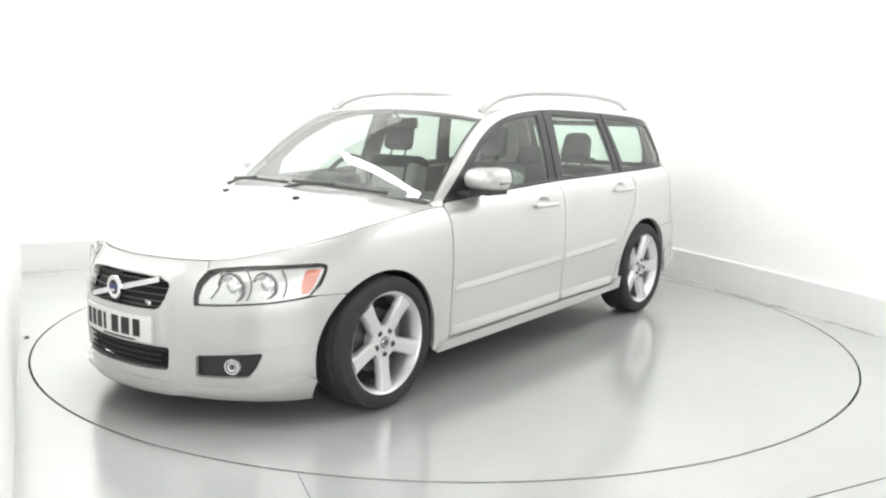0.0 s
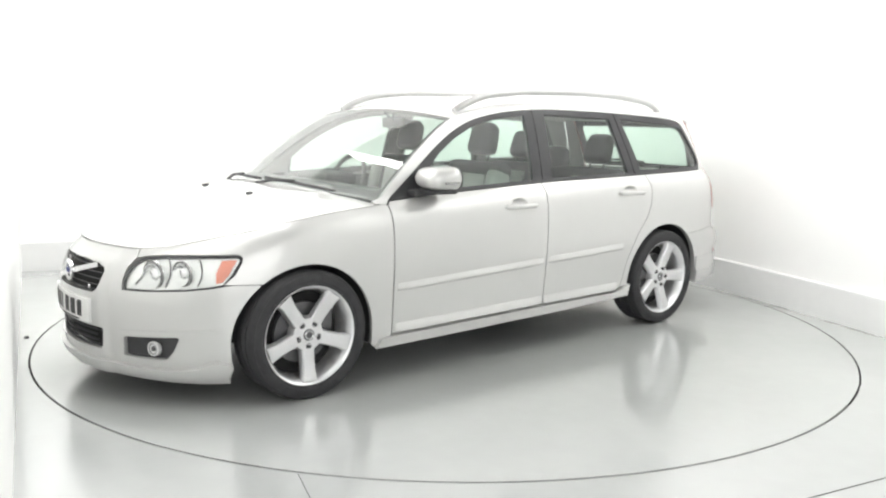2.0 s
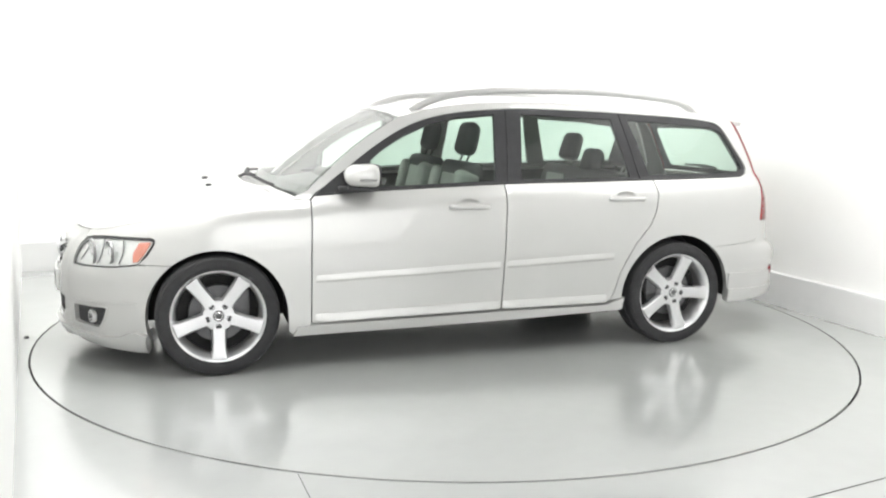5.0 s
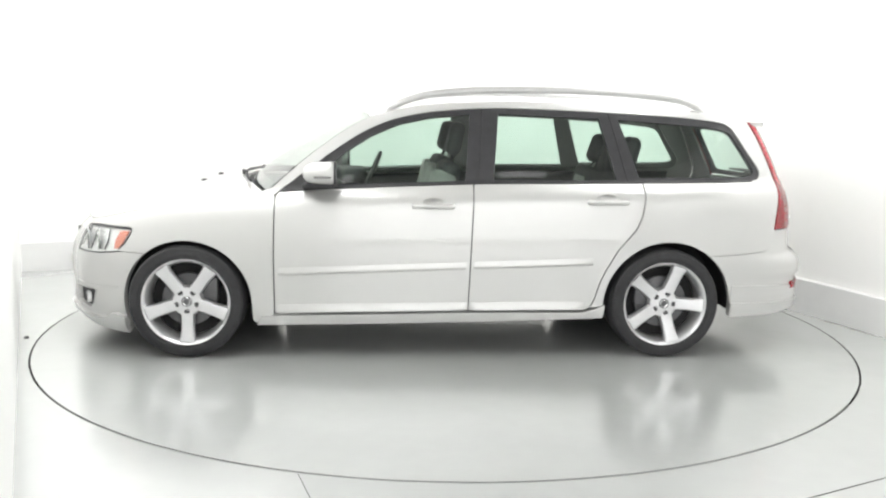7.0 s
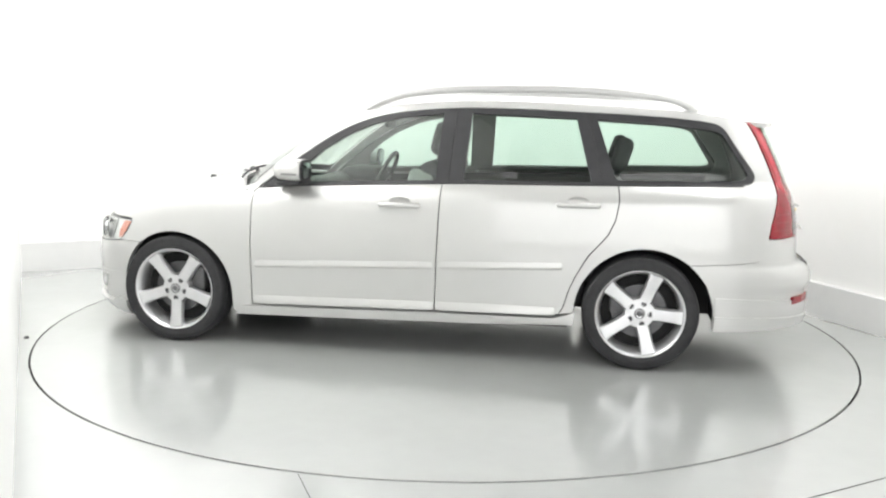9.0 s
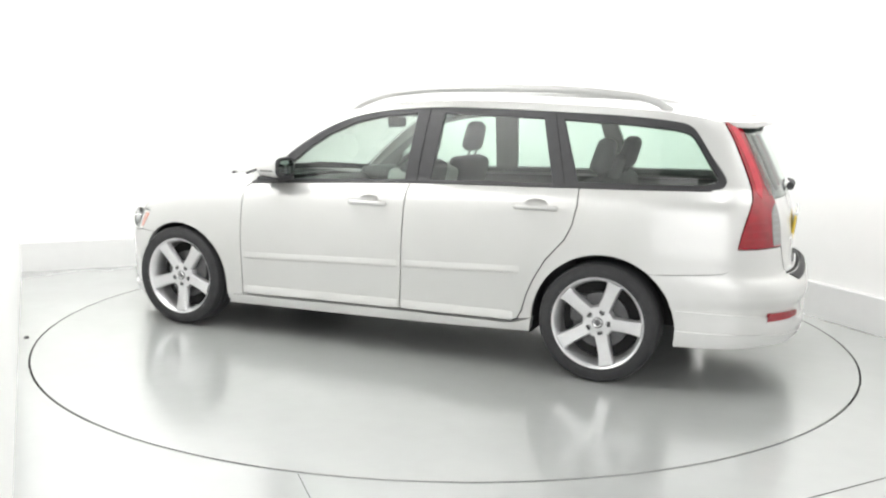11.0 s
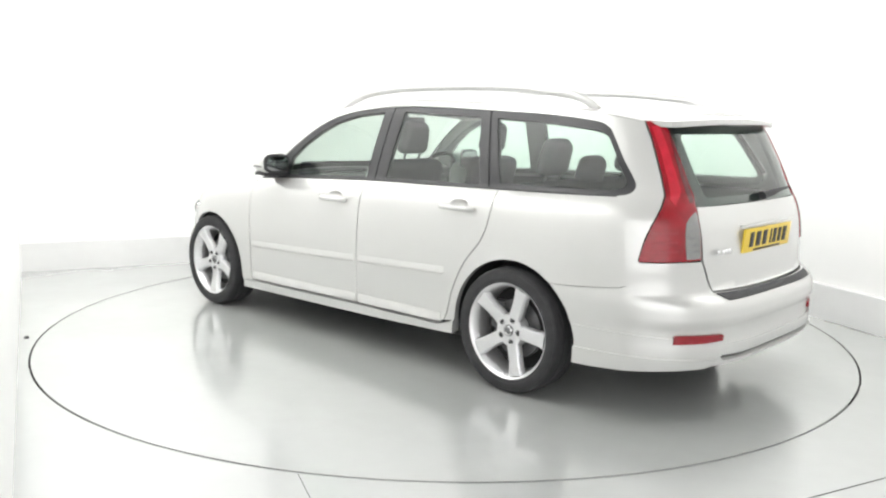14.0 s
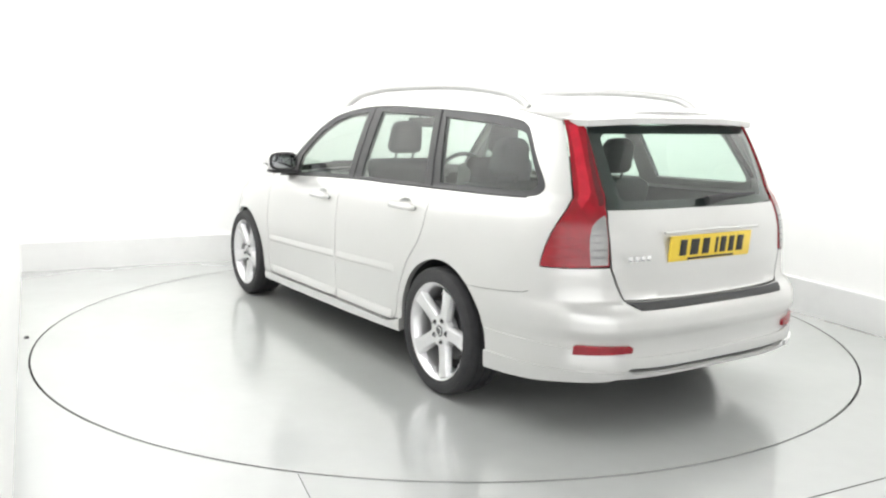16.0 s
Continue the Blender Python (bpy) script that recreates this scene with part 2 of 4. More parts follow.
def floor_seam(name, p, q, width):
    bm = bmesh.new()
    d = (Vector(q) - Vector(p))
    block(bm, ((p[0] + q[0]) / 2, (p[1] + q[1]) / 2, 0.0), (d.length, width, 0.003), 0.0, Matrix.Rotation(math.atan2(d.y, d.x), 3, "Z"))
    return part(name, bm, GAP_DARK, floor, "thin dark seam line on the floor")


floor_seam("seam", (-0.535, -2.40), (-0.30, -3.0), 0.0018)
floor_seam("seam", (1.22, -2.56), (2.4, -1.95), 0.0035)
# Pieces of the dark joint between the floor and the kerb's foot.
floor_seam("seam", (2.225, 1.11), (2.36, 0.80), 0.004)
floor_seam("seam", (2.385, 0.76), (2.46, 0.58), 0.003)
floor_seam("seam", (2.585, 0.26), (2.735, -0.13), 0.004)
bm = bmesh.new()
lathe(bm, [(0.0, 0.012), (0.010, 0.012), (0.016, 0.0)], 12)
bmesh.ops.rotate(bm, matrix=Matrix.Rotation(radians(90), 3, "X"), verts=bm.verts)
bmesh.ops.translate(bm, vec=(-2.44, -0.60, 0.0), verts=bm.verts)
tagged(part("floor_bolt", bm, BLACK_PLASTIC), "small dark bolt head in the studio floor", "bolt")

bm = bmesh.new()
lathe(bm, [(0.0, -0.05), (RADIUS - 0.0065, -0.05), (RADIUS - 0.0065, -0.002), (RADIUS - 0.0085, 0.0), (0.0, 0.0)], 160)
bmesh.ops.rotate(bm, matrix=Matrix.Rotation(radians(90), 3, "X"), verts=bm.verts)
turntable = tagged(part("turntable", bm, FLOOR_PAINT), "round pale grey glossy turntable set flush in the floor", "turntable")

bm = bmesh.new()
lathe(bm, [(RADIUS - 0.026, 0.0012), (RADIUS - 0.0062, 0.0012), (RADIUS - 0.0058, -0.03)], 160)
bmesh.ops.rotate(bm, matrix=Matrix.Rotation(radians(90), 3, "X"), verts=bm.verts)
part("edge_ring", bm, FLOOR_PAINT, turntable, "pale grey painted edge ring")


def wall_ribbon(name, line, z0, z1, thick, mat, label, bevel=0.0):
    """A wall of even thickness along a line; its face is on the inner side."""
    verts, faces = [], []
    n = len(line)
    for i, (x, y) in enumerate(line):
        a, b = line[max(i - 1, 0)], line[min(i + 1, n - 1)]
        d = Vector((b[0] - a[0], b[1] - a[1])).normalized()
        out = Vector((-d.y, d.x))
        o = (x + out.x * thick, y + out.y * thick)
        verts += [(x, y, z0), (x, y, z1 - bevel), (x + out.x * bevel, y + out.y * bevel, z1), (*o, z1), (*o, z0)]
    for i in range(n - 1):
        for k in range(5):
            faces.append((5 * i + k, 5 * i + (k + 1) % 5, 5 * i + 5 + (k + 1) % 5, 5 * i + 5 + k))
    bm = bmesh.new()
    vs = [bm.verts.new(v) for v in verts]
    for f in faces:
        bm.faces.new([vs[i] for i in f])
    bm.faces.new(vs[:5])
    bm.faces.new(vs[-5:])
    return tagged(part(name, bm, mat, smooth_angle=30), label, "wall", kind="structure")


def shifted(line, d):
    out = []
    for i, (x, y) in enumerate(line):
        a, b = line[max(i - 1, 0)], line[min(i + 1, len(line) - 1)]
        v = Vector((b[0] - a[0], b[1] - a[1])).normalized()
        out.append((x - v.y * d, y + v.x * d))
    return out


wall_ribbon("baseboard", KERB, 0.0, 0.24, 0.05, SKIRT_PAINT, "low white kerb panel along the foot of the studio wall", 0.004)
wall_ribbon("wall_back", shifted(KERB, 0.053), 0.0, 4.2, 0.12, WALL_PAINT, "curved bright white studio wall")
wall_ribbon("wall_entry", [(-0.62, -4.41), (-1.48, -2.64), (-2.21, -1.16), (-3.475, 1.41)], 0.0, 4.2, 0.10, WALL_PAINT, "bright white studio side wall")
# Walls out of view, added to close the room and return its light.
wall_ribbon("wall_left", [(-4.6, -7.5), (-4.6, 0.75)], 0.0, 4.2, 0.12, WALL_PAINT, "unseen white wall added to close the room")
wall_ribbon("wall_right", [(3.95, -3.2), (3.95, -7.5)], 0.0, 4.2, 0.12, WALL_PAINT, "unseen white wall added to close the room")
wall_ribbon("wall_front", [(4.0, -7.5), (-4.6, -7.5)], 0.0, 4.2, 0.12, WALL_PAINT, "unseen white wall added to close the room")
# Ceiling slab out of view, added to shape the light from above.
bm = bmesh.new()
block(bm, (-0.3, -2.2, 4.25), (9.6, 11.2, 0.1))
tagged(part("ceiling", bm, CEILING_PAINT), "unseen grey ceiling that cuts the bounce from above", "ceiling", kind="structure")


# ---- the car's skin: half widths and end lines by height ----
def lerp_table(table, x):
    """Smooth value from rows of (x, value), x rising."""
    if x <= table[0][0]: return table[0][1]
    if x >= table[-1][0]: return table[-1][1]
    for i in range(len(table) - 1):
        (x0, y0), (x1, y1) = table[i], table[i + 1]
        if x <= x1:
            before = table[i - 1] if i else (x0 - (x1 - x0), y0 - (y1 - y0))
            after = table[i + 2] if i + 2 < len(table) else (x1 + (x1 - x0), y1 + (y1 - y0))
            m0 = (y1 - before[1]) / (x1 - before[0]); m1 = (after[1] - y0) / (after[0] - x0)
            h = x1 - x0; s = (x - x0) / h
            return ((2*s**3 - 3*s*s + 1) * y0 + (s**3 - 2*s*s + s) * h * m0 + (3*s*s - 2*s**3) * y1 + (s**3 - s*s) * h * m1)
def ease(s):
    s = min(max(s, 0.0), 1.0); return s * s * (3 - 2 * s)
BELT = [(-2.2, 1.0), (-1.82, .994), (-1.38, .985), (-.74, .973), (-.25, .962), (.5, .929), (.82, .905), (.95, .892), (1.1, .885), (1.28, .868), (1.45, .836), (1.66, .778), (1.85, .705), (2.1, .62)]
WIDE = [(.10, .80), (.17, .835), (.24, .856), (.32, .862), (.45, .870), (.56, .876), (.66, .875), (.78, .868), (.86, .857), (.91, .838), (.945, .808), (.97, .782), (1.02, .768), (1.1, .745), (1.2, .712), (1.3, .676), (1.36, .650), (1.40, .615), (1.44, .55)]
NOSE = [(.10, 2.02), (.15, 2.085), (.20, 2.105), (.30, 2.112), (.44, 2.115), (.54, 2.105), (.62, 2.075), (.68, 2.04), (.75, 2.0), (.85, 1.95), (1.0, 1.9)]
TAIL = [(.12, 2.16), (.20, 2.235), (.30, 2.268), (.34, 2.272), (.38, 2.266), (.425, 2.268), (.445, 2.276), (.462, 2.290), (.49, 2.290), (.525, 2.283), (.552, 2.266), (.575, 2.238), (.59, 2.207), (.72, 2.195), (.85, 2.18), (.95, 2.15), (1.05, 2.115), (1.2, 2.05), (1.31, 1.99), (1.38, 1.93), (1.44, 1.87)]
X0F, NF, X0R, NR = 1.25, 2.25, -1.30, 3.7
def wide(x, z):
    b = lerp_table(BELT, x)
    return lerp_table(WIDE, z + (.962 - b) * ease((z - (b - .30)) / .24))
def side(x, z):
    w = wide(min(max(x, -2.2), 2.1), z)
    if x > X0F: q, n = (x - X0F) / (lerp_table(NOSE, z) - X0F), NF
    elif x < X0R: q, n = (x - X0R) / (-lerp_table(TAIL, z) - X0R), NR
    else: q, n = 0, 2
    w -= .010 * (x / 1.25) ** 2 if abs(x) < 1.25 else .010
    return w * max(1e-6, 1 - min(q, 1) ** n) ** (1 / n)
def nose_pt(a, z):
    """Point of the front end at the plan angle a (degrees from straight ahead)."""
    s, c = abs(math.sin(math.radians(a))), math.cos(math.radians(a))
    x = X0F + (lerp_table(NOSE, z) - X0F) * max(c, 0) ** (2 / NF)
    y = (wide(min(x, 2.1), z) - .010) * s ** (2 / NF)
    x += .018 * math.exp(-(y / .30) ** 2) + .020 * (1 - ease((y - .295) / .055)) * (1 - ease((z - .635) / .06))
    return x, math.copysign(y, a), z
def tail_pt(a, z):
    s, c = abs(math.sin(math.radians(a))), math.cos(math.radians(a))
    x = X0R - (lerp_table(TAIL, z) + X0R) * max(c, 0) ** (2 / NR)
    y = (wide(x, z) - .010) * s ** (2 / NR)
    return x, math.copysign(y, a), z
HOOD = [(.85, .968), (.95, .960), (1.1, .948), (1.28, .928), (1.45, .897), (1.66, .846), (1.8, .806), (1.95, .752), (2.05, .710), (2.10, .686), (2.14, .65)]
HOOD_FALL = [(1.4, .058), (1.66, .078), (1.81, .115), (1.93, .17), (2.0, .21), (2.1, .25)]
def hood_z(x, y):
    """Bonnet height: a crowned sheet with a raised centre that narrows towards the grille."""
    ridge = lerp_table([(.95, .50), (1.5, .38), (2.0, .26)], x)
    raised = .011 * (1 - ease((abs(y) - ridge) / .065)) * ease((x - .90) / .2) * (1 - ease((x - 1.72) / .22))
    return lerp_table(HOOD, x) - .006 + raised - lerp_table(HOOD_FALL, x) * (abs(y) / .74) ** 2.4
SCREEN_EDGE = [(.91, .89), (.99, .805), (1.07, .713), (1.14, .627), (1.21, .533), (1.265, .449), (1.305, .376), (1.36, .240)]  # z -> x
SCREEN_MID = [(.935 + .0705 * i, 1.075 - 1.05 * .0705 * i - 1.35 * (.0705 * i) ** 2) for i in range(8)]


def nose_angle(x, z):
    """Plan angle of the front end at which it reaches back to x."""
    q = (x - X0F) / (lerp_table(NOSE, z) - X0F)
    return math.degrees(math.acos(min(1.0, max(0.0, q)) ** (NF / 2)))


def tail_angle(x, z):
    q = (X0R - x) / (lerp_table(TAIL, z) + X0R)
    return math.degrees(math.acos(min(1.0, max(0.0, q)) ** (NR / 2)))


def side_pt(x, z):
    return x, side(x, z), z


def moulding(bm, x0, x1, base, profile, sy, run):
    """A bar along the flank: profile gives height over base(x) and how far it stands out; its ends fade over run."""
    n = 24
    rings = []
    for i in range(n + 1):
        x = x0 + (x1 - x0) * i / n
        k = min(1.0, 0.25 + 0.75 * ease(min(abs(x - x0), abs(x - x1)) / run))
        rings.append([bm.verts.new((x, sy * (side(x, base(x) + h) + (o * k if o > 0 else o)), base(x) + h)) for h, o in profile])
    for r, q in zip(rings, rings[1:]):
        for j in range(len(profile) - 1):
            bm.faces.new((r[j], r[j + 1], q[j + 1], q[j]))
        bm.faces.new((r[-1], r[0], q[0], q[-1]))
    bm.faces.new(rings[0])
    bm.faces.new(rings[-1][::-1])


ROOF_EDGE = [(-1.84, 1.322), (-1.62, 1.362), (-1.07, 1.398), (-0.43, 1.412), (0.0, 1.390), (0.18, 1.358), (0.28, 1.335), (0.35, 1.314)]


def screen_pt(v, s):
    """Windscreen: v across from -1 to 1, s up from 0 to 1."""
    ze = 0.905 + (1.318 - 0.905) * s
    xe = lerp_table(SCREEN_EDGE, ze)
    zm = 0.945 + (1.360 - 0.945) * s
    xm = lerp_table(SCREEN_MID, zm)
    y = side(xe, ze)
    k = 1 - v * v
    return xe + (xm - xe) * k, v * y, ze + (zm - ze) * k


def roof_pt(v, s):
    """Roof: s from the windscreen (0) to the tailgate (1)."""
    k = 1 - v * v
    front = screen_pt(v, 1.0)
    xr = -1.84 - 0.13 * k
    x = front[0] + (xr - front[0]) * s
    xe = 0.347 + (-1.84 - 0.347) * s
    ze = lerp_table(ROOF_EDGE, xe)
    return x, v * side(xe, ze), ze + 0.046 * k


def hood_pt(x, y):
    return x, y, hood_z(x, y)


WHEEL_R, HUB_Z, AXLE = 0.308, 0.308, 1.32
ARCH_F, ARCH_R = (1.322, 0.292, 0.352), (-1.334, 0.292, 0.366)


def arc(c, a0, a1, n=18):
    """Points of a wheel arch, angles in degrees from straight forward."""
    return [(c[0] + c[2] * math.cos(radians(a0 + (a1 - a0) * i / n)), c[1] + c[2] * math.sin(radians(a0 + (a1 - a0) * i / n))) for i in range(n + 1)]


def bisect(f, lo, hi):
    for _ in range(40):
        mid = (lo + hi) / 2
        lo, hi = (mid, hi) if f(mid) < 0 else (lo, mid)
    return (lo + hi) / 2


def wing_top(x):
    """Height at which the wing's side meets the bonnet."""
    return bisect(lambda z: z - hood_z(x, side(x, z)), 0.5, 1.0)


def nose_top(a):
    """Height at which the front end meets the bonnet, by plan angle."""
    return bisect(lambda z: z - hood_z(*nose_pt(a, z)[:2]), 0.5, 0.95)


def belt(x):
    return lerp_table(BELT, x)


SILL_TOP = [(0.852, 0.243), (-0.211, 0.266), (-0.853, 0.272)]
DLO = [(0.823, 0.908), (0.503, 0.931), (-0.254, 0.966), (-0.742, 0.975), (-1.382, 0.987)]
DLO += spline([(-1.72, 0.994), (-1.81, 0.997), (-1.862, 1.005), (-1.884, 1.032), (-1.874, 1.068), (-1.81, 1.155), (-1.735, 1.265), (-1.70, 1.300), (-1.632, 1.323), (-1.40, 1.346), (-1.074, 1.361),
               (-0.75, 1.373), (-0.43, 1.379), (-0.21, 1.371), (0.01, 1.349), (0.198, 1.309), (0.354, 1.245), (0.509, 1.149), (0.67, 1.03)], 3)
GLASS = {
    "front_door_glass": [(0.57, 0.947), (0.2, 0.963), (-0.188, 0.980), (-0.212, 1.346), (0.01, 1.322), (0.18, 1.283), (0.33, 1.217), (0.455, 1.138), (0.555, 1.05)],
    "rear_door_glass": [(-0.345, 0.985), (-1.035, 0.996), (-0.945, 1.330), (-0.375, 1.350)],
    "quarter_glass": [(-1.165, 1.010), (-1.45, 1.014)] + spline([(-1.76, 1.020), (-1.815, 1.026), (-1.842, 1.042), (-1.842, 1.064), (-1.80, 1.128), (-1.725, 1.240), (-1.70, 1.264), (-1.65, 1.282), (-1.55, 1.294), (-1.40, 1.308)], 3) + [(-1.055, 1.326)],
}
HEAD = [(27.1, .534), (27.0, .57), (27.9, .612), (30.0, .648), (32.9, .670), (40, .681), (47, .686), (55, .690), (61.3, .692), (63.6, .692), (64.6, .686), (64.4, .668), (62.8, .615), (60.5, .570), (57.5, .562), (50, .549), (41.2, .541), (33, .536)]
TAIL_LAMP = [(48.2, 1.320), (44, 1.323), (38.5, 1.322), (36.6, 1.28), (34.9, 1.214), (32.9, 1.13), (31.2, 1.054), (28.6, .975), (27.2, .94), (26.8, .85), (26.5, .732), (35, .728), (45, .725), (54.6, .726), (52.6, .80), (49.6, .868), (46.5, .915), (44.2, .955), (43.6, 1.006), (44.3, 1.08), (45.2, 1.15), (46.5, 1.24)]
K = 0.0155  # metres a degree of plan angle


def build_wheel(car, x, sy, spin):
    bm = bmesh.new()
    lathe(bm, [(0.213, -0.03), (0.15, -0.035), (0.03, -0.035)], 40)
    hub = part("wheel", bm, UNDERSIDE, car, "silver five-spoke alloy wheel with black tyre")
    hub.matrix_basis = pose(x, sy * 0.775, HUB_Z) @ (pose(0, 0, 0, 0, 0, 180) if sy < 0 else Matrix())
    bm = bmesh.new()
    lathe(bm, [(0.232, -0.085), (0.250, -0.100), (0.285, -0.104), (0.300, -0.094), (0.3075, -0.075), (0.3085, -0.052), (0.3035, -0.050), (0.3035, -0.044), (0.3085, -0.042),
               (0.3085, -0.003), (0.3035, -0.002), (0.3035, 0.004), (0.3085, 0.005), (0.3085, 0.042), (0.3035, 0.044), (0.3035, 0.050), (0.3085, 0.052),
               (0.3075, 0.075), (0.300, 0.094), (0.290, 0.101), (0.288, 0.099), (0.272, 0.106), (0.254, 0.104), (0.2505, 0.101), (0.242, 0.100), (0.234, 0.092), (0.226, 0.080)], 72)
    part("tyre", bm, RUBBER, hub, "low-profile black rubber tyre", 30)
    bm = bmesh.new()
    lathe(bm, [(0.214, -0.09), (0.206, -0.05), (0.207, 0.03), (0.213, 0.060), (0.222, 0.078), (0.229, 0.090), (0.2365, 0.0945), (0.2385, 0.090), (0.236, 0.078)], 72)
    part("rim", bm, ALLOY, hub, "five-spoke silver alloy wheel rim", 50)
    for k in range(5):
        a = radians(spin + 72 * k)
        bm = bmesh.new()
        # A spoke: broad at the hub, waisted, flaring into the rim, hollowed at its flanks.
        rows = [(0.045, 0.036, 0.071), (0.075, 0.0335, 0.071), (0.11, 0.0325, 0.074), (0.15, 0.0325, 0.079), (0.19, 0.035, 0.085), (0.222, 0.041, 0.088)]
        rings = []
        for r, w, y in rows:
            ring = [(-w - 0.004, y - 0.034), (-w, y - 0.006), (-w + 0.006, y), (0, y + 0.002), (w - 0.006, y), (w, y - 0.006), (w + 0.004, y - 0.034)]
            rings.append([bm.verts.new((r * math.cos(a) - q * math.sin(a), yy, r * math.sin(a) + q * math.cos(a))) for q, yy in ring])
        for r0, r1 in zip(rings, rings[1:]):
            for i in range(6):
                bm.faces.new((r0[i], r0[i + 1], r1[i + 1], r1[i]))
        part("spoke", bm, ALLOY, hub)
    bm = bmesh.new()
    lathe(bm, [(0.0, 0.073), (0.030, 0.073), (0.050, 0.0715), (0.077, 0.069), (0.083, 0.058), (0.085, 0.02)], 40)
    part("hub_face", bm, ALLOY, hub)
    bm = bmesh.new()
    lathe(bm, [(0.0, 0.079), (0.022, 0.078), (0.028, 0.075), (0.029, 0.070)], 28)
    part("centre_cap", bm, STEEL, hub, "round dull silver centre cap")
    bm = bmesh.new()
    lathe(bm, [(0.017, 0.0790), (0.020, 0.0800), (0.022, 0.078)], 20)
    part("cap_ring", bm, CHROME, hub)
    for k in range(5):
        a = radians(spin + 72 * k)
        bm = bmesh.new()
        lathe(bm, [(0.0, 0.080), (0.007, 0.080), (0.0085, 0.077), (0.0085, 0.0715), (0.0145, 0.0715), (0.0160, 0.070)], 10)
        bmesh.ops.translate(bm, vec=(0.056 * math.cos(a), 0.001, 0.056 * math.sin(a)), verts=bm.verts)
        part("wheel_nut", bm, NUT, hub, "dark steel wheel nut")
    bm = bmesh.new()
    lathe(bm, [(0.05, 0.022), (0.075, 0.022), (0.078, 0.008), (0.145, 0.008), (0.147, -0.014), (0.06, -0.014)], 48)
    part("brake_disc", bm, STEEL, hub, "bare steel brake disc")
    bm = bmesh.new()
    block(bm, (-0.115 if x > 0 else 0.115, -0.002, 0.055), (0.085, 0.06, 0.14), 0.015)
    part("brake_caliper", bm, STEEL, hub)


def build_seat(name, x, y, wide_y, back_h, mat, label, lean=12, rests=(0.0,), panels=()):
    bm = bmesh.new()
    block(bm, (0.0, 0, 0.10), (0.52, wide_y, 0.17), 0.055, Matrix.Rotation(radians(-6), 3, "Y"), 3)
    seat = part(name, bm, mat, CAR, label)
    seat.matrix_basis = pose(x, y, 0.28)
    bm = bmesh.new()
    turn = Matrix.Rotation(radians(-lean), 3, "Y")
    block(bm, Vector((-0.25, 0, 0.14)) + turn @ Vector((0, 0, back_h / 2)), (0.13, wide_y, back_h), 0.05, turn, 3)
    if wide_y < 0.7:
        for s in (-1, 1):
            bolster = bmesh.new()
            block(bolster, Vector((-0.21, s * (wide_y / 2 - 0.03), 0.14)) + turn @ Vector((0, 0, back_h * 0.50)), (0.15, 0.085, back_h * 0.86), 0.035, turn, 3)
            part("bolster", bolster, LEATHER, seat, "pale grey leather side bolster")
    part("backrest", bm, mat, seat)
    for r in panels:
        bm = bmesh.new()
        block(bm, Vector((-0.25, r, 0.14)) + turn @ Vector((0.062, 0, back_h * 0.56)), (0.024, 0.27, back_h * 0.62), 0.010, turn)
        part("seat_panel", bm, LEATHER, seat, "pale grey leather centre panel")
    for r in rests:
        bm = bmesh.new()
        low = 0.10 if len(rests) > 1 and r == 0 else 0.0
        top = Vector((-0.25, r, 0.14)) + turn @ Vector((0.01, 0, back_h + 0.135 - low))
        for v in block(bm, top, (0.09, 0.225, 0.20), 0.044, turn, 4):
            h = (turn.inverted() @ (v.co - top)).z
            if h > 0:
                v.co.y = r + (v.co.y - r) * (1 - 0.34 * (h / 0.1) ** 2)
        for s in (-0.06, 0.06):
            tube(bm, [top + Vector((0, s, -0.08)), top + turn @ Vector((0, s, -0.17))], 0.007, 8)
        part("headrest", bm, mat, seat)
    return seat


# ---- the car ----
CAR = tagged(new("estate_car"), "white five-door estate car with silver wheels parked on the turntable", "car")


def front_loop(points):
    """Outline points of the front end: ('x', x, z) reached by length, ('a', angle, z) by plan angle."""
    return [(nose_angle(p, z), z) if how == "x" else (p, z) for how, p, z in points]


def tail_loop(points):
    return [(tail_angle(p, z), z) if how == "x" else (p, z) for how, p, z in points]


def mirrored(half):
    """A closed outline over both sides from its right-hand half, centre first and last."""
    return half + [(-a, z) for a, z in reversed(half) if abs(a) > 1e-6]


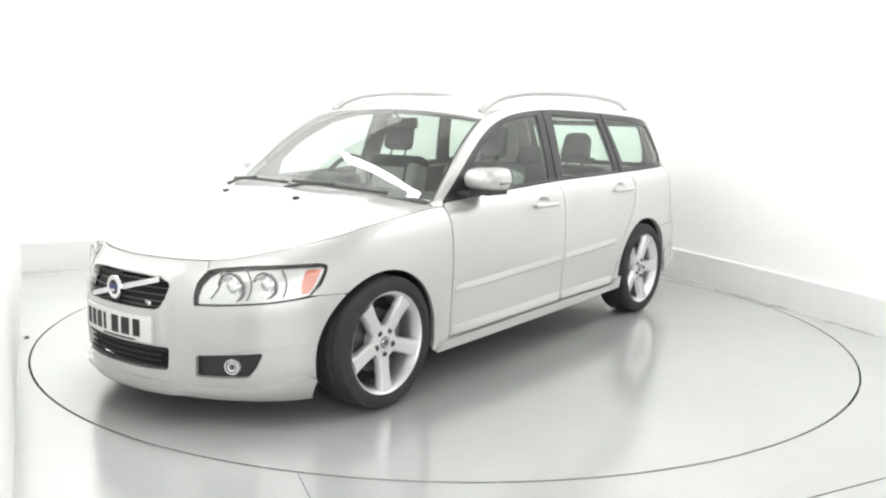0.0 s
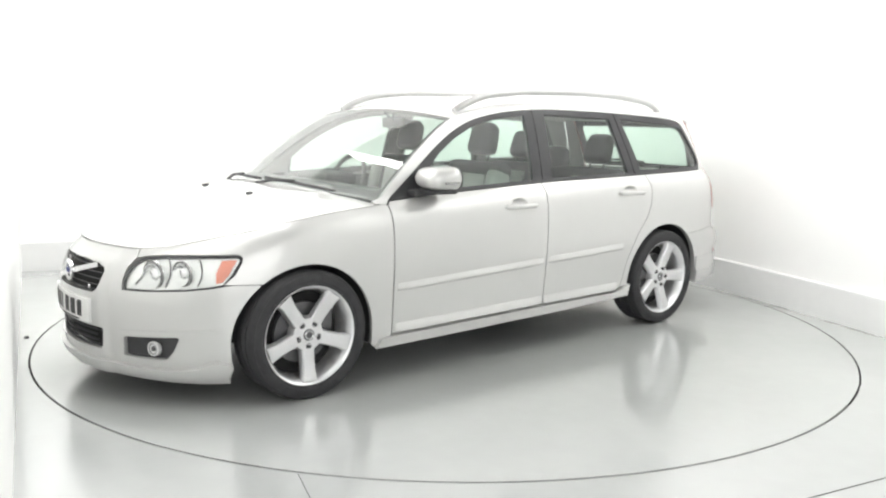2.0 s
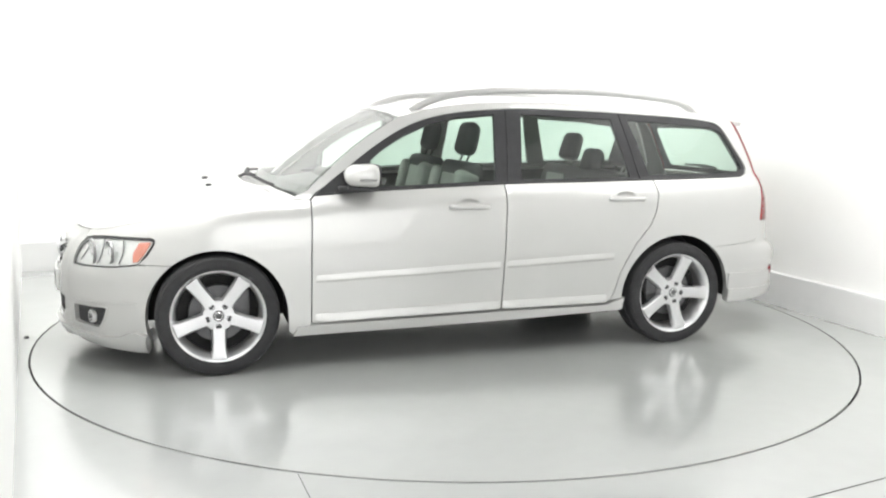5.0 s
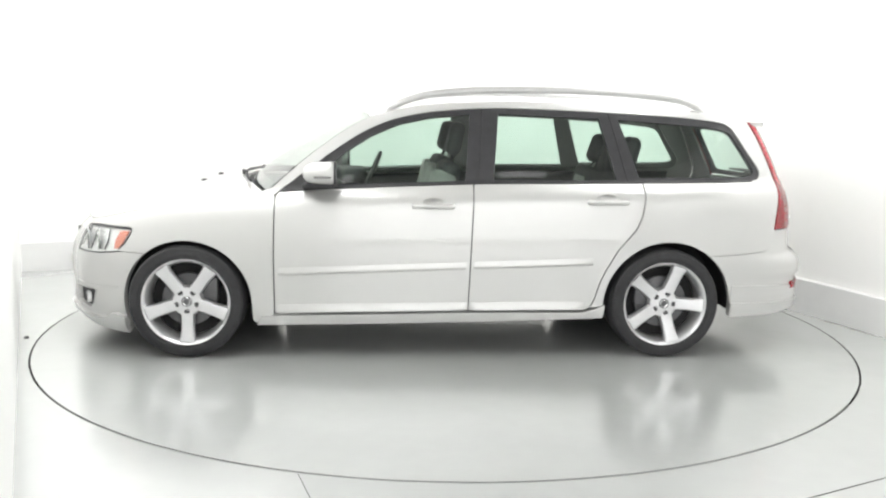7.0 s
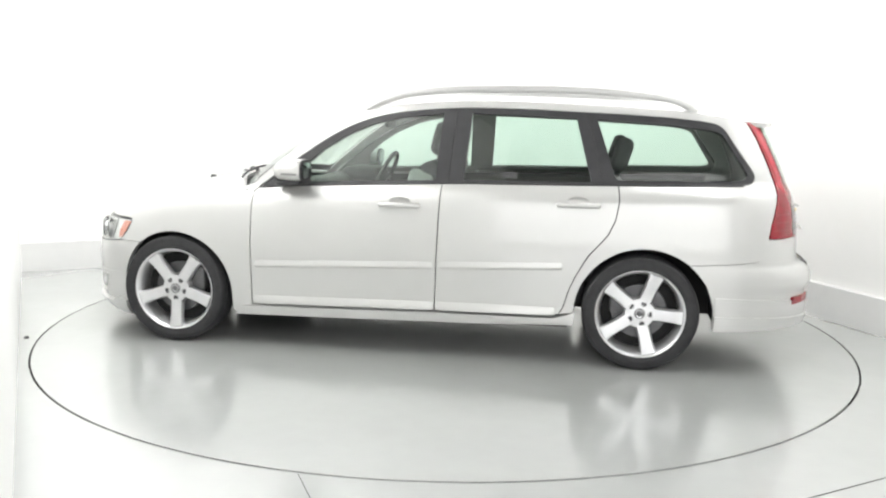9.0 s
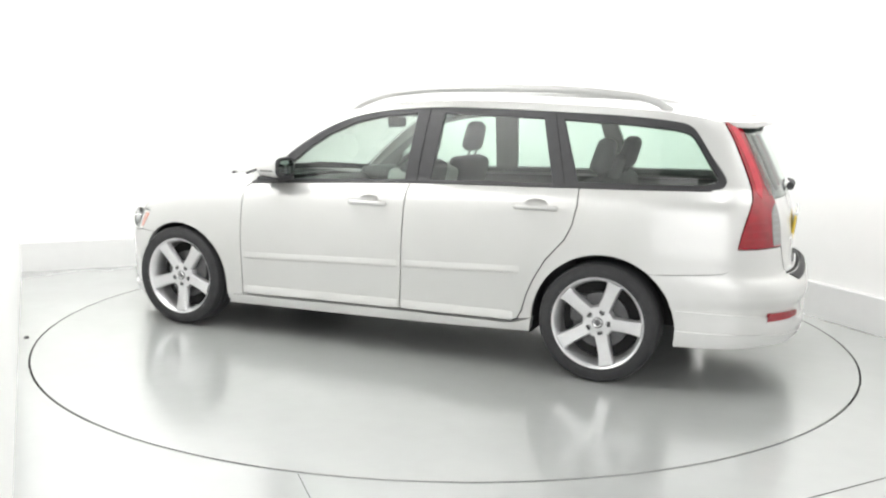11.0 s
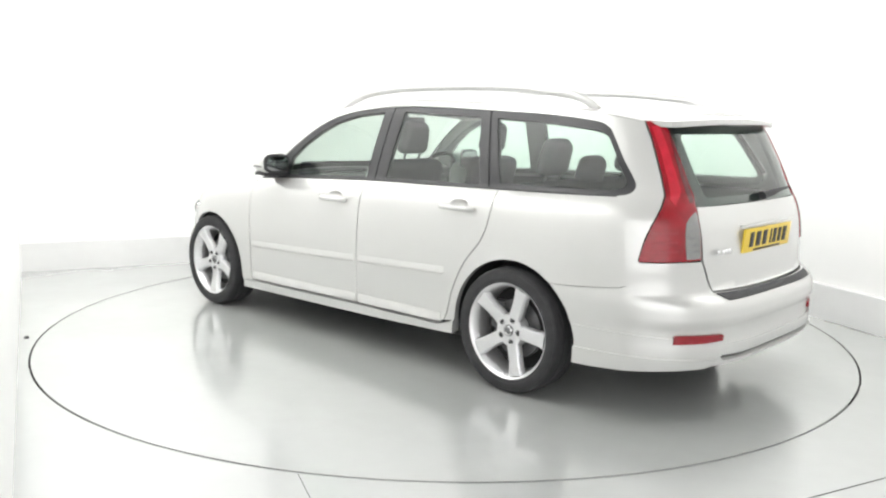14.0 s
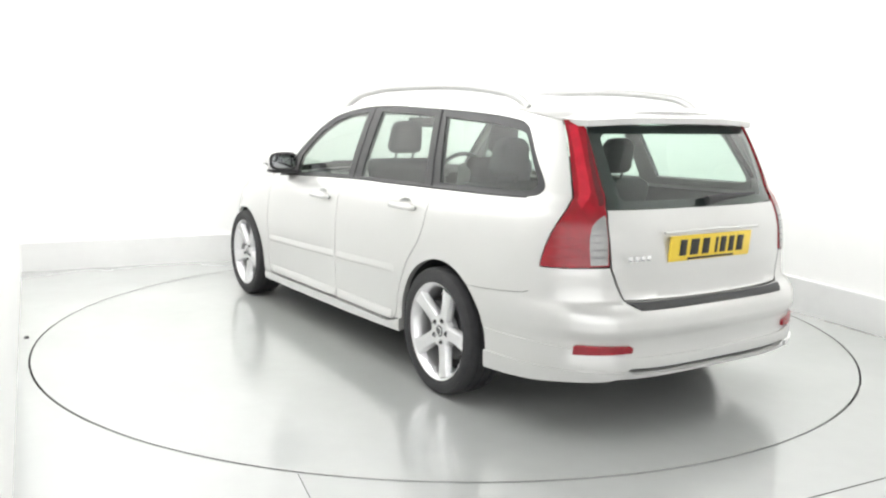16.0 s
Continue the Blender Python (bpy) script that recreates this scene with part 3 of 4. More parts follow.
def build_side(sy):
    # Front wing
    loop = [(0.8535, 0.255), (0.8535, 0.60), (0.8475, 0.886), (0.88, 0.890)]
    loop += [(x, wing_top(x) - 0.003) for x in (0.95, 1.0, 1.1, 1.2, 1.3, 1.4, 1.5, 1.6, 1.655)]
    loop += [(1.655, 0.704), (1.622, 0.700), (1.612, 0.690), (1.618, 0.668), (1.650, 0.615), (1.684, 0.583), (1.699, 0.5715), (1.66, 0.5705), (1.546, 0.5695)]
    loop += arc(ARCH_F, 51.8, 187)[:-1] + [(0.965, 0.205), (0.95, 0.19), (0.86, 0.196)]
    patch("front_wing", loop, side_pt, PAINT, CAR, 0.028, 0.02, flip_y=sy)
    a1 = [nose_angle(1.655, z) for z in (0.70, 0.74, 0.76)]
    over = [(29.65, 0.670), (33, 0.680), (40, 0.690), (47, 0.695), (55, 0.699), (60.8, 0.701), (a1[0], 0.702)]
    z1 = wing_top(1.655) - 0.003
    over += [(nose_angle(1.655, z1), z1)] + [(a, nose_top(a) - 0.003) for a in (58, 54, 50, 46, 42, 38, 34, 29.65)]
    patch("wing_nose", over, nose_pt, PAINT, CAR, 0.02, 0.02, flip_y=sy, scale=K)
    # Doors
    cups = [[(x + 0.062 * math.cos(2 * math.pi * k / 20), z + 0.016 + 0.026 * math.sin(2 * math.pi * k / 20)) for k in range(20)] for x, z in ((-0.008, 0.845), (-0.972, 0.877))]
    loop = [(0.847, 0.248), (0.847, 0.60), (0.841, 0.886), (0.823, 0.904), (0.503, 0.927), (-0.229, 0.961), (-0.228, 0.94), (-0.217, 0.62), (-0.207, 0.275), (-0.20, 0.268), (0.35, 0.258), (0.83, 0.243)]
    door_f = patch("front_door", loop, side_pt, PAINT, CAR, 0.03, 0.02, flip_y=sy, holes=[cups[0]])
    loop = [(-0.213, 0.275), (-0.223, 0.62), (-0.234, 0.94), (-0.235, 0.961), (-0.742, 0.971), (-1.176, 0.981), (-1.183, 0.90), (-1.166, 0.80), (-1.13, 0.722), (-1.035, 0.612), (-0.972, 0.50), (-0.938, 0.42), (-0.912, 0.325), (-0.89, 0.285), (-0.85, 0.272), (-0.22, 0.268)]
    door_r = patch("rear_door", loop, side_pt, PAINT, CAR, 0.03, 0.02, flip_y=sy, holes=[cups[1]])
    # Side frame: sill to quarter, pillars and roof edge round the windows
    quarter = [(-1.182, 0.981), (-1.189, 0.90), (-1.172, 0.80), (-1.136, 0.720), (-1.041, 0.610), (-0.978, 0.50), (-0.944, 0.42), (-0.918, 0.325), (-0.895, 0.284), (-0.967, 0.294)]
    # the arch, from its front foot over the top to the bumper seam
    arch = [(ARCH_R[0] + ARCH_R[2] * math.cos(radians(a)), ARCH_R[1] + ARCH_R[2] * math.sin(radians(a))) for a in range(3, 126, 5)]
    seam = [(-1.560, 0.581), (-1.60, 0.583), (-1.75, 0.592), (-1.90, 0.605), (-1.932, 0.618), (-1.958, 0.70), (-1.966, 0.722)]
    lamp = []
    for a, z in [TAIL_LAMP[i] for i in range(13, 22)] + [TAIL_LAMP[0]]:
        x, _, _ = tail_pt(a, z)
        lamp.append((x + 0.006, z))
    top = [(x, lerp_table(ROOF_EDGE, x)) for x in (-1.80, -1.62, -1.4, -1.07, -0.75, -0.43, -0.2, 0.0, 0.12, 0.18, 0.26, 0.335)]
    pillar = [(lerp_table(SCREEN_EDGE, z) - 0.010, z) for z in (1.300, 1.26, 1.21, 1.14, 1.07, 0.99, 0.93)]
    base = [(0.918, 0.908), (0.912, 0.896), (0.88, 0.8915), (0.852, 0.890), (0.832, 0.906)]
    glassline = [(0.828, 0.912)] + list(reversed(DLO))[:-4]
    body = quarter + arch + seam + lamp + top + pillar + base + glassline + [(-1.186, 0.984)]
    patch("side_frame", body, side_pt, PAINT, CAR, 0.026, 0.03, flip_y=sy)
    # Sill skirt
    loop = [(0.945, 0.188), (0.92, 0.232), (0.80, 0.240), (-0.20, 0.259), (-0.86, 0.262), (-0.93, 0.282), (-0.975, 0.300), (-0.965, 0.232), (-0.4, 0.214), (0.4, 0.198)]
    patch("side_skirt", loop, side_pt, PAINT, CAR, 0.03, 0.05, lift=0.022, flip_y=sy)
    # Rubbing strips with a rounded back, and the flange along the foot of each door
    for x0, x1, door in ((0.826, -0.195, door_f), (-0.237, -0.90, door_r)):
        mid = lambda x: 0.479 - 0.0388 * (x - 0.826)
        bm = bmesh.new()
        moulding(bm, x0, x1, mid, [(0.022, -0.003), (0.0205, 0.0015), (0.014, 0.0035), (0.002, 0.0075), (-0.006, 0.0095), (-0.011, 0.009), (-0.017, 0.004), (-0.021, -0.003)], sy, 0.05)
        part("rubbing_strip", bm, PAINT, door, "", 50)
    for x0, x1, door in ((0.832, -0.199, door_f), (-0.221, -0.868, door_r)):
        low = lambda x: lerp_table([(-0.90, 0.273), (-0.2, 0.267), (0.8, 0.249), (0.9, 0.247)], x)
        bm = bmesh.new()
        moulding(bm, x0, x1, low, [(0.047, -0.003), (0.045, 0.004), (0.030, 0.010), (0.010, 0.0165), (0.003, 0.0165), (0.0, 0.012), (-0.001, -0.003)], sy, 0.012)
        part("door_flange", bm, PAINT, door, "", 50)
    # Handles, each over a scooped cup
    for x, z, door in ((-0.008, 0.845, door_f), (-0.972, 0.877, door_r)):
        bm = bmesh.new()
        pts = [(x + 0.112, z), (x + 0.085, z + 0.001), (x + 0.03, z + 0.002), (x - 0.03, z + 0.002), (x - 0.085, z + 0.001), (x - 0.112, z)]
        out = (0.004, 0.030, 0.040, 0.040, 0.030, 0.004)
        tube(bm, [(p, sy * (side(p, q) + o), q) for (p, q), o in zip(spline(pts, 3), [o for o, _ in spline([(o, 0) for o in out], 3)])], [0.008] + [0.0155] * 14 + [0.008], 10, 0.9)
        part("door_handle", bm, PAINT, door, "body-coloured pull handle", 60)
        cup = [(x + 0.062 * math.cos(2 * math.pi * k / 20), z + 0.016 + 0.026 * math.sin(2 * math.pi * k / 20)) for k in range(20)]
        patch("handle_cup", cup, lambda p, q, x=x, z=z: (p, side(p, q) - 0.034 * max(0.0, 1 - ((p - x) / 0.062) ** 2 - ((q - z - 0.016) / 0.026) ** 2), q), PAINT, door, 0.012, 0.0, lift=0.0, flip_y=sy)
    # Window surround and panes
    frame_ob = patch("window_surround", DLO, side_pt, BLACK_TRIM, CAR, 0.03, 0.025, lift=-0.006, holes=list(GLASS.values()), label="gloss black window surround", flip_y=sy)
    for name, loop in GLASS.items():
        patch(name, loop, side_pt, SIDE_GLASS, CAR, 0.05, 0.004, lift=-0.011, label="green-tinted side window glass", flip_y=sy)
    patch("pillar_trim", DLO, side_pt, PILLAR_TRIM, CAR, 0.04, 0.0, lift=-0.034, holes=list(GLASS.values()), label="grey inner window pillar trim", flip_y=sy)
    # Lower window seal
    bm = bmesh.new()
    tube(bm, [(x, sy * (side(x, z) + 0.001), z) for x, z in spline([(0.815, 0.909), (0.503, 0.930), (-0.254, 0.9645), (-0.742, 0.9735), (-1.382, 0.986), (-1.82, 0.996)], 5)], 0.006, 6)
    part("window_seal", bm, BLACK_PLASTIC, CAR)
    # Split between the door frames
    for (x0, z0), (x1, z1) in (((-0.262, 0.97), (-0.285, 1.372)), ((-1.10, 0.985), (-1.0, 1.362))):
        bm = bmesh.new()
        pts = [(x0 + (x1 - x0) * k / 5, z0 + (z1 - z0) * k / 5) for k in range(6)]
        tube(bm, [(p, sy * (side(p, q) - 0.005), q) for p, q in pts], 0.004, 6)
        part("pillar_seal", bm, BLACK_PLASTIC, frame_ob)
    # Door mirror
    bm = bmesh.new()
    block(bm, (0.587, sy * 0.885, 1.018), (0.190, 0.205, 0.124), 0.055, Matrix.Rotation(radians(-8 * sy), 3, "Z"), 4)
    for v in bm.verts:
        k = (v.co.x - 0.50) / 0.20
        if k > 0.3:
            v.co.z = 1.005 + (v.co.z - 1.005) * (1 - 0.28 * (k - 0.3))
            v.co.y -= sy * 0.03 * max(0.0, k - 0.3)
        if v.co.x < 0.517:
            v.co.x = 0.517
        dy, dz = (v.co.y - sy * 0.885) / 0.1025, (v.co.z - 1.018) / 0.062
        r = (abs(dy) ** 3.2 + abs(dz) ** 3.2) ** (1 / 3.2)
        if r > 1:
            v.co.y, v.co.z = sy * 0.885 + dy / r * 0.1025, 1.018 + dz / r * 0.062
    mirror = part("door_mirror", bm, PAINT, CAR, "white door mirror on a black foot")
    bm = bmesh.new()
    block(bm, (0.590, sy * 0.872, 0.953), (0.15, 0.165, 0.024), 0.011, Matrix.Rotation(radians(-8 * sy), 3, "Z"))
    block(bm, (0.64, sy * 0.79, 0.940), (0.12, 0.10, 0.032), 0.012)
    part("mirror_foot", bm, BLACK_PLASTIC, mirror)
    bm = bmesh.new()
    oval_plate(bm, 0.5155, sy * 0.886, 1.018, 0.190, 0.116, 0.012)
    part("mirror_housing", bm, BLACK_PLASTIC, mirror)
    bm = bmesh.new()
    oval_plate(bm, 0.5085, sy * 0.886, 1.018, 0.160, 0.088, 0.003)
    part("mirror_glass", bm, DIM_MIRROR, mirror, "mirror glass with its dark reflection put into the colour")
    bm = bmesh.new()
    block(bm, (0.58, sy * 0.983, 1.000), (0.09, 0.012, 0.014), 0.005)
    part("repeater", bm, CLEAR_LENS, mirror)
    # Roof rail
    bm = bmesh.new()
    line = spline([(0.25, 1.352), (0.17, 1.397), (0.02, 1.444), (-0.16, 1.466), (-0.34, 1.477), (-0.76, 1.483), (-1.09, 1.474), (-1.35, 1.452), (-1.46, 1.434), (-1.54, 1.402), (-1.58, 1.372)], 4)
    tube(bm, [(x, sy * (0.575 if x > -1.0 else 0.575 - 0.03 * (-1.0 - x)), z) for x, z in line], 0.016, 10, 1.25)
    part("roof_rail", bm, RAIL, CAR, "pale silver arched roof rail")
    # Wheel housing
    for c in (ARCH_F, ARCH_R):
        bm = bmesh.new()
        n = 28
        rows = []
        for i in range(n + 1):
            a = radians(-4 + 188 * i / n)
            edge = side(c[0] + c[2] * math.cos(a), max(0.16, c[1] + c[2] * math.sin(a))) - 0.014
            rows.append([bm.verts.new((c[0] + (c[2] + d) * math.cos(a), sy * y, c[1] + (c[2] + d) * math.sin(a))) for y, d in ((edge, 0.006), (edge - 0.04, 0.005), (0.55, 0.012))])
        for r0, r1 in zip(rows, rows[1:]):
            for k in range(2):
                bm.faces.new((r0[k], r0[k + 1], r1[k + 1], r1[k]))
        hubv = bm.verts.new((c[0], sy * 0.55, c[1]))
        for r0, r1 in zip(rows, rows[1:]):
            bm.faces.new((r0[2], r1[2], hubv))
        part("wheel_housing", bm, UNDERSIDE, CAR, "black wheel-arch liner")
    # Front lamp: silver bowl, three reflectors, orange corner, black edge, clear cover
    lamp_ob = patch("headlight", HEAD, nose_pt, LAMP_SILVER, CAR, 0.02, 0.02, lift=-0.012, label="clear headlight with orange corner indicator", flip_y=sy, scale=K)
    patch("lamp_edge", [(a + (a - 46) * 0.022, z + (z - 0.612) * 0.08) for a, z in HEAD], nose_pt, BLACK_TRIM, lamp_ob, 0.02, 0.02, lift=-0.003, holes=[[(46 + (a - 46) * 0.984, 0.612 + (z - 0.612) * 0.95) for a, z in HEAD]], flip_y=sy, scale=K)
    patch("indicator", [(58.6, .676), (61.5, .681), (63.4, .679), (63.0, .662), (61.7, .612), (60.0, .582), (58.2, .578), (57.6, .62)], nose_pt, AMBER, lamp_ob, 0.012, 0.008, lift=-0.006, flip_y=sy, scale=K)
    for a, z, r in ((46.5, 0.616, 0.050), (36.8, 0.606, 0.056)):
        p, q = Vector(nose_pt(a, z)), Vector(nose_pt(a + 1, z))
        d = Vector((p.y - q.y, q.x - p.x, 0)).normalized()
        d = -d if d.x < 0 else d
        d = (d * 0.4 + Vector((0.9, 0.15, 0))).normalized()
        bm = bmesh.new()
        lathe(bm, [(0.0, 0.012), (r * 0.35, 0.010), (r * 0.5, 0.004), (r * 0.52, -0.004), (r * 0.8, 0.0), (r * 0.95, 0.010), (r, 0.013), (r * 1.05, 0.008)], 28)
        m = Vector((0, 1, 0)).rotation_difference(Vector((d.x, sy * d.y, d.z))).to_matrix().to_4x4()
        m.translation = Vector((p.x - 0.014, sy * p.y, p.z))
        bmesh.ops.transform(bm, matrix=m, verts=bm.verts)
        part("reflector_bowl", bm, CHROME, lamp_ob)
        bm = bmesh.new()
        lathe(bm, [(r * 1.04, 0.004), (r * 1.08, 0.014), (r * 1.16, 0.013), (r * 1.18, 0.002)], 28)
        bmesh.ops.transform(bm, matrix=m, verts=bm.verts)
        part("bowl_ring", bm, CLEAR_LENS, lamp_ob)
    for (a0, z0), (a1, z1) in (((31.2, .560), (33.6, .664)), ((52.4, .566), (51.4, .676)), ((42.0, .556), (41.4, .672))):
        bm = bmesh.new()
        pts = [Vector(nose_pt(a0 + (a1 - a0) * i / 6 + 1.2 * math.sin(math.pi * i / 6), z0 + (z1 - z0) * i / 6)) for i in range(7)]
        tube(bm, [(q.x - 0.006, sy * (q.y - 0.004), q.z) for q in pts], 0.0035, 6)
        part("lamp_divider", bm, STEEL, lamp_ob)
    patch("lamp_cover", [(46 + (a - 46) * 0.985, 0.612 + (z - 0.612) * 0.96) for a, z in HEAD], nose_pt, LAMP_COVER, lamp_ob, 0.03, 0.0, lift=0.001, flip_y=sy, scale=K)
    # Fog lamp pocket
    pocket = patch("fog_lamp", [(27.2, .312), (28, .318), (37, .325), (46.5, .331), (47.3, .325), (45.5, .27), (43.2, .228), (42, .223), (34, .222), (28, .224), (27, .230)], nose_pt, BLACK_PLASTIC, CAR, 0.02, 0.02, lift=-0.018, label="black fog lamp pocket with a round lamp", flip_y=sy, scale=K)
    p = Vector(nose_pt(37.2, 0.270))
    bm = bmesh.new()
    lathe(bm, [(0.0, 0.002), (0.012, 0.002), (0.024, 0.006), (0.031, 0.010), (0.034, 0.007), (0.034, -0.012)], 28)
    m = Vector((0, 1, 0)).rotation_difference(Vector((0.92, sy * 0.38, 0))).to_matrix().to_4x4()
    m.translation = Vector((p.x - 0.016, sy * p.y, p.z))
    bmesh.ops.transform(bm, matrix=m, verts=bm.verts)
    part("lamp_bowl", bm, LAMP_SILVER, pocket, "round clear fog lamp")
    bm = bmesh.new()
    lathe(bm, [(0.0, 0.012), (0.008, 0.011), (0.012, 0.006), (0.013, 0.0)], 16)
    lathe(bm, [(0.021, 0.004), (0.023, 0.009), (0.026, 0.009)], 24)
    bmesh.ops.transform(bm, matrix=m, verts=bm.verts)
    part("fog_bulb", bm, STEEL, pocket)
    # Tail lamp
    tail_ob = patch("tail_lamp", [(a + (a - 39) * 0.02, z + (z - 1.0) * 0.004) for a, z in TAIL_LAMP], tail_pt, RED_LENS, CAR, 0.02, 0.008, lift=0.004, label="tall red tail lamp with a clear lower corner", flip_y=sy, scale=K)
    patch("reversing_lamp", [(33.2, .890), (31, .915), (28.0, .938), (27.3, .925), (26.9, .85), (26.8, .737), (33.6, .735), (34.2, .80), (34, .85)], tail_pt, CLEAR_LENS, tail_ob, 0.014, 0.01, lift=0.007, label="clear ribbed lens", flip_y=sy, scale=K)
    patch("smoked_edge", [(36.8, 1.275), (34.7, 1.19), (32.9, 1.10), (31.0, 1.03), (29.2, .975), (31.0, .972), (33.6, 1.02), (35.0, 1.09), (36.4, 1.18)], tail_pt, SMOKED_RED, tail_ob, 0.015, 0.004, lift=0.0058, label="smoked dark inner lens edge", flip_y=sy, scale=K)
    patch("pillar_lining", [(a, z) for a, z in TAIL_LAMP], tail_pt, PILLAR_TRIM, CAR, 0.04, 0.02, lift=-0.012, label="grey inner rear pillar lining", flip_y=sy, scale=K)
    for z0 in (.765, .795, .825, .855, .882):
        patch("clear_rib", [(27.4, z0), (33.4, z0 - .001), (33.2, z0 + .006), (27.4, z0 + .007)], tail_pt, STEEL, tail_ob, 0.012, 0.002, lift=0.0074, flip_y=sy, scale=K)
    for z0, a0, a1 in ((.765, 37.5, 52.5), (.805, 37.6, 51.4), (.845, 37.4, 49.8)):
        patch("lens_rib", [(a0, z0), (a1, z0 - .003), (a1 - .6, z0 + .008), (a0, z0 + .010)], tail_pt, DARK_RED, tail_ob, 0.012, 0.002, lift=0.0046, flip_y=sy, scale=K)
    # Upper lens segment; its brighter red also holds the highlight seen there.
    patch("lens_band", [(46.3, 1.30), (41.5, 1.305), (39.5, 1.22), (37.5, 1.12), (36.0, 1.03), (38.0, .96), (41.5, .99), (42.0, 1.08), (43.5, 1.18)], tail_pt, BRIGHT_RED, tail_ob, 0.015, 0.004, lift=0.0055, label="brighter red upper lens segment with its highlight in the colour", flip_y=sy, scale=K)
    patch("reflector", [(44, .372), (43.5, .408), (42, .413), (30, .411), (21.5, .408), (20.6, .40), (21, .378), (30, .373)], tail_pt, DARK_RED, CAR, 0.02, 0.02, lift=0.013, label="dark red bumper reflector", flip_y=sy, scale=K)
    # Inner door and quarter lining
    loop = [(0.83, 0.25), (0.83, 0.88), (0.50, 0.915), (-0.25, 0.950), (-0.74, 0.958), (-1.38, 0.970), (-1.84, 0.98), (-1.84, 0.55), (-1.70, 0.66), (-0.95, 0.66), (-0.85, 0.25)]
    patch("door_lining", loop, side_pt, DASH, CAR, 0.06, 0.0, lift=-0.035, label="dark grey inner door lining", flip_y=sy)


for sy in (1, -1):
    build_side(sy)
    build_wheel(CAR, AXLE, sy, 270)
    build_wheel(CAR, -AXLE, sy, 255)

# Bonnet
loop = [(x, side(x, wing_top(x)) - 0.002) for x in (0.90, 0.95, 1.06, 1.2, 1.3, 1.4, 1.5, 1.6, 1.655)]
for a in (56, 52, 48, 44, 40, 36, 32, 28, 24, 20, 16, 12, 8, 4, 1):
    p = nose_pt(a, nose_top(a))
    loop.append((p[0] - 0.002, p[1]))
rear = [(1.085, 0.0), (1.08, 0.2), (1.05, 0.4), (0.985, 0.57)]
hood = patch("bonnet", loop + [(x, -y) for x, y in reversed(loop)] + [(x, -y) for x, y in reversed(rear)] + rear[1:], hood_pt, PAINT, CAR, 0.035, 0.02)
for y in (0.27, -0.27):
    bm = bmesh.new()
    block(bm, (1.33, y, hood_z(1.33, y) + 0.004), (0.035, 0.022, 0.014), 0.006)
    part("washer_jet", bm, BLACK_PLASTIC, hood)

# Scuttle and wipers
sc = [(0.88, -0.66), (0.88, 0.66), (0.94, 0.66), (1.05, 0.5), (1.12, 0.2), (1.12, -0.2), (1.05, -0.5), (0.94, -0.66)]
patch("scuttle", sc, lambda x, y: (x, y, hood_z(x, y) - 0.028 - 0.10 * max(0.0, 0.93 - x)), BLACK_PLASTIC, CAR, 0.05, 0.01)
for y0, y1, s0 in ((0.55, -0.02, 0.0), (-0.05, -0.62, 0.0)):
    bm = bmesh.new()
    pts = []
    for k in range(9):
        y = y0 + (y1 - y0) * k / 8
        p = Vector(screen_pt(y / 0.74, 0.035 + 0.02 * k / 8))
        pts.append(p + Vector((0.055, 0, 0.010)))
    tube(bm, pts, 0.008, 6)
    tube(bm, [pts[4] + Vector((0.0, 0, 0.008)), pts[6] + Vector((0.03, 0, 0.0)), Vector((pts[8].x + 0.05, pts[8].y, pts[8].z - 0.03))], 0.009, 6)
    part("wiper", bm, BLACK_PLASTIC, CAR, "black windscreen wiper")

# Windscreen, roof, spoiler
sc_half = [(0.0, 0.01), (0.4, 0.01), (0.97, 0.012), (0.985, 0.03), (0.985, 0.97), (0.96, 0.985), (0.5, 0.985), (0.0, 0.985)]
both = mirrored(sc_half)
patch("windscreen", both, screen_pt, SCREEN_GLASS, CAR, 0.06, 0.004, lift=-0.004, label="pale green windscreen glass", scale=0.7)
border = [(-.985, .985), (-.985, .01), (.985, .01), (.985, .985), (.970, .985), (.970, .14), (.93, .115), (-.93, .115), (-.970, .14), (-.970, .985)]
patch("windscreen_border", border, screen_pt, BLACK_TRIM, CAR, 0.05, 0.0, lift=-0.009, scale=0.7)
patch("roof", mirrored([(0.0, 0.003), (0.5, 0.003), (0.985, 0.003), (0.99, 0.5), (0.99, 0.997), (0.5, 0.997), (0.0, 0.997)]), lambda v, s: roof_pt(v, s), PAINT, CAR, 0.05, 0.015, scale=0.7)
patch("headliner", mirrored([(0.0, 0.03), (0.95, 0.03), (0.95, 0.97), (0.0, 0.97)]), lambda v, s: roof_pt(v, s), HEADLINER, CAR, 0.08, 0.0, lift=-0.05, scale=0.7, label="pale grey roof lining")


def spoiler_pt(v, s):
    k = 1 - abs(v) ** 3
    x0, z0 = -1.80 - 0.10 * k, 1.332 + 0.038 * k
    x1, z1 = -1.955 - 0.095 * k, 1.322 + 0.018 * k
    return x0 + (x1 - x0) * s, v * (0.575 - 0.03 * s), z0 + (z1 - z0) * s


patch("spoiler", mirrored([(0.0, 0.0), (0.6, 0.0), (0.99, 0.0), (1.0, 0.5), (0.97, 0.93), (0.9, 1.0), (0.0, 1.0)]), spoiler_pt, PAINT, CAR, 0.03, 0.026, scale=0.57)

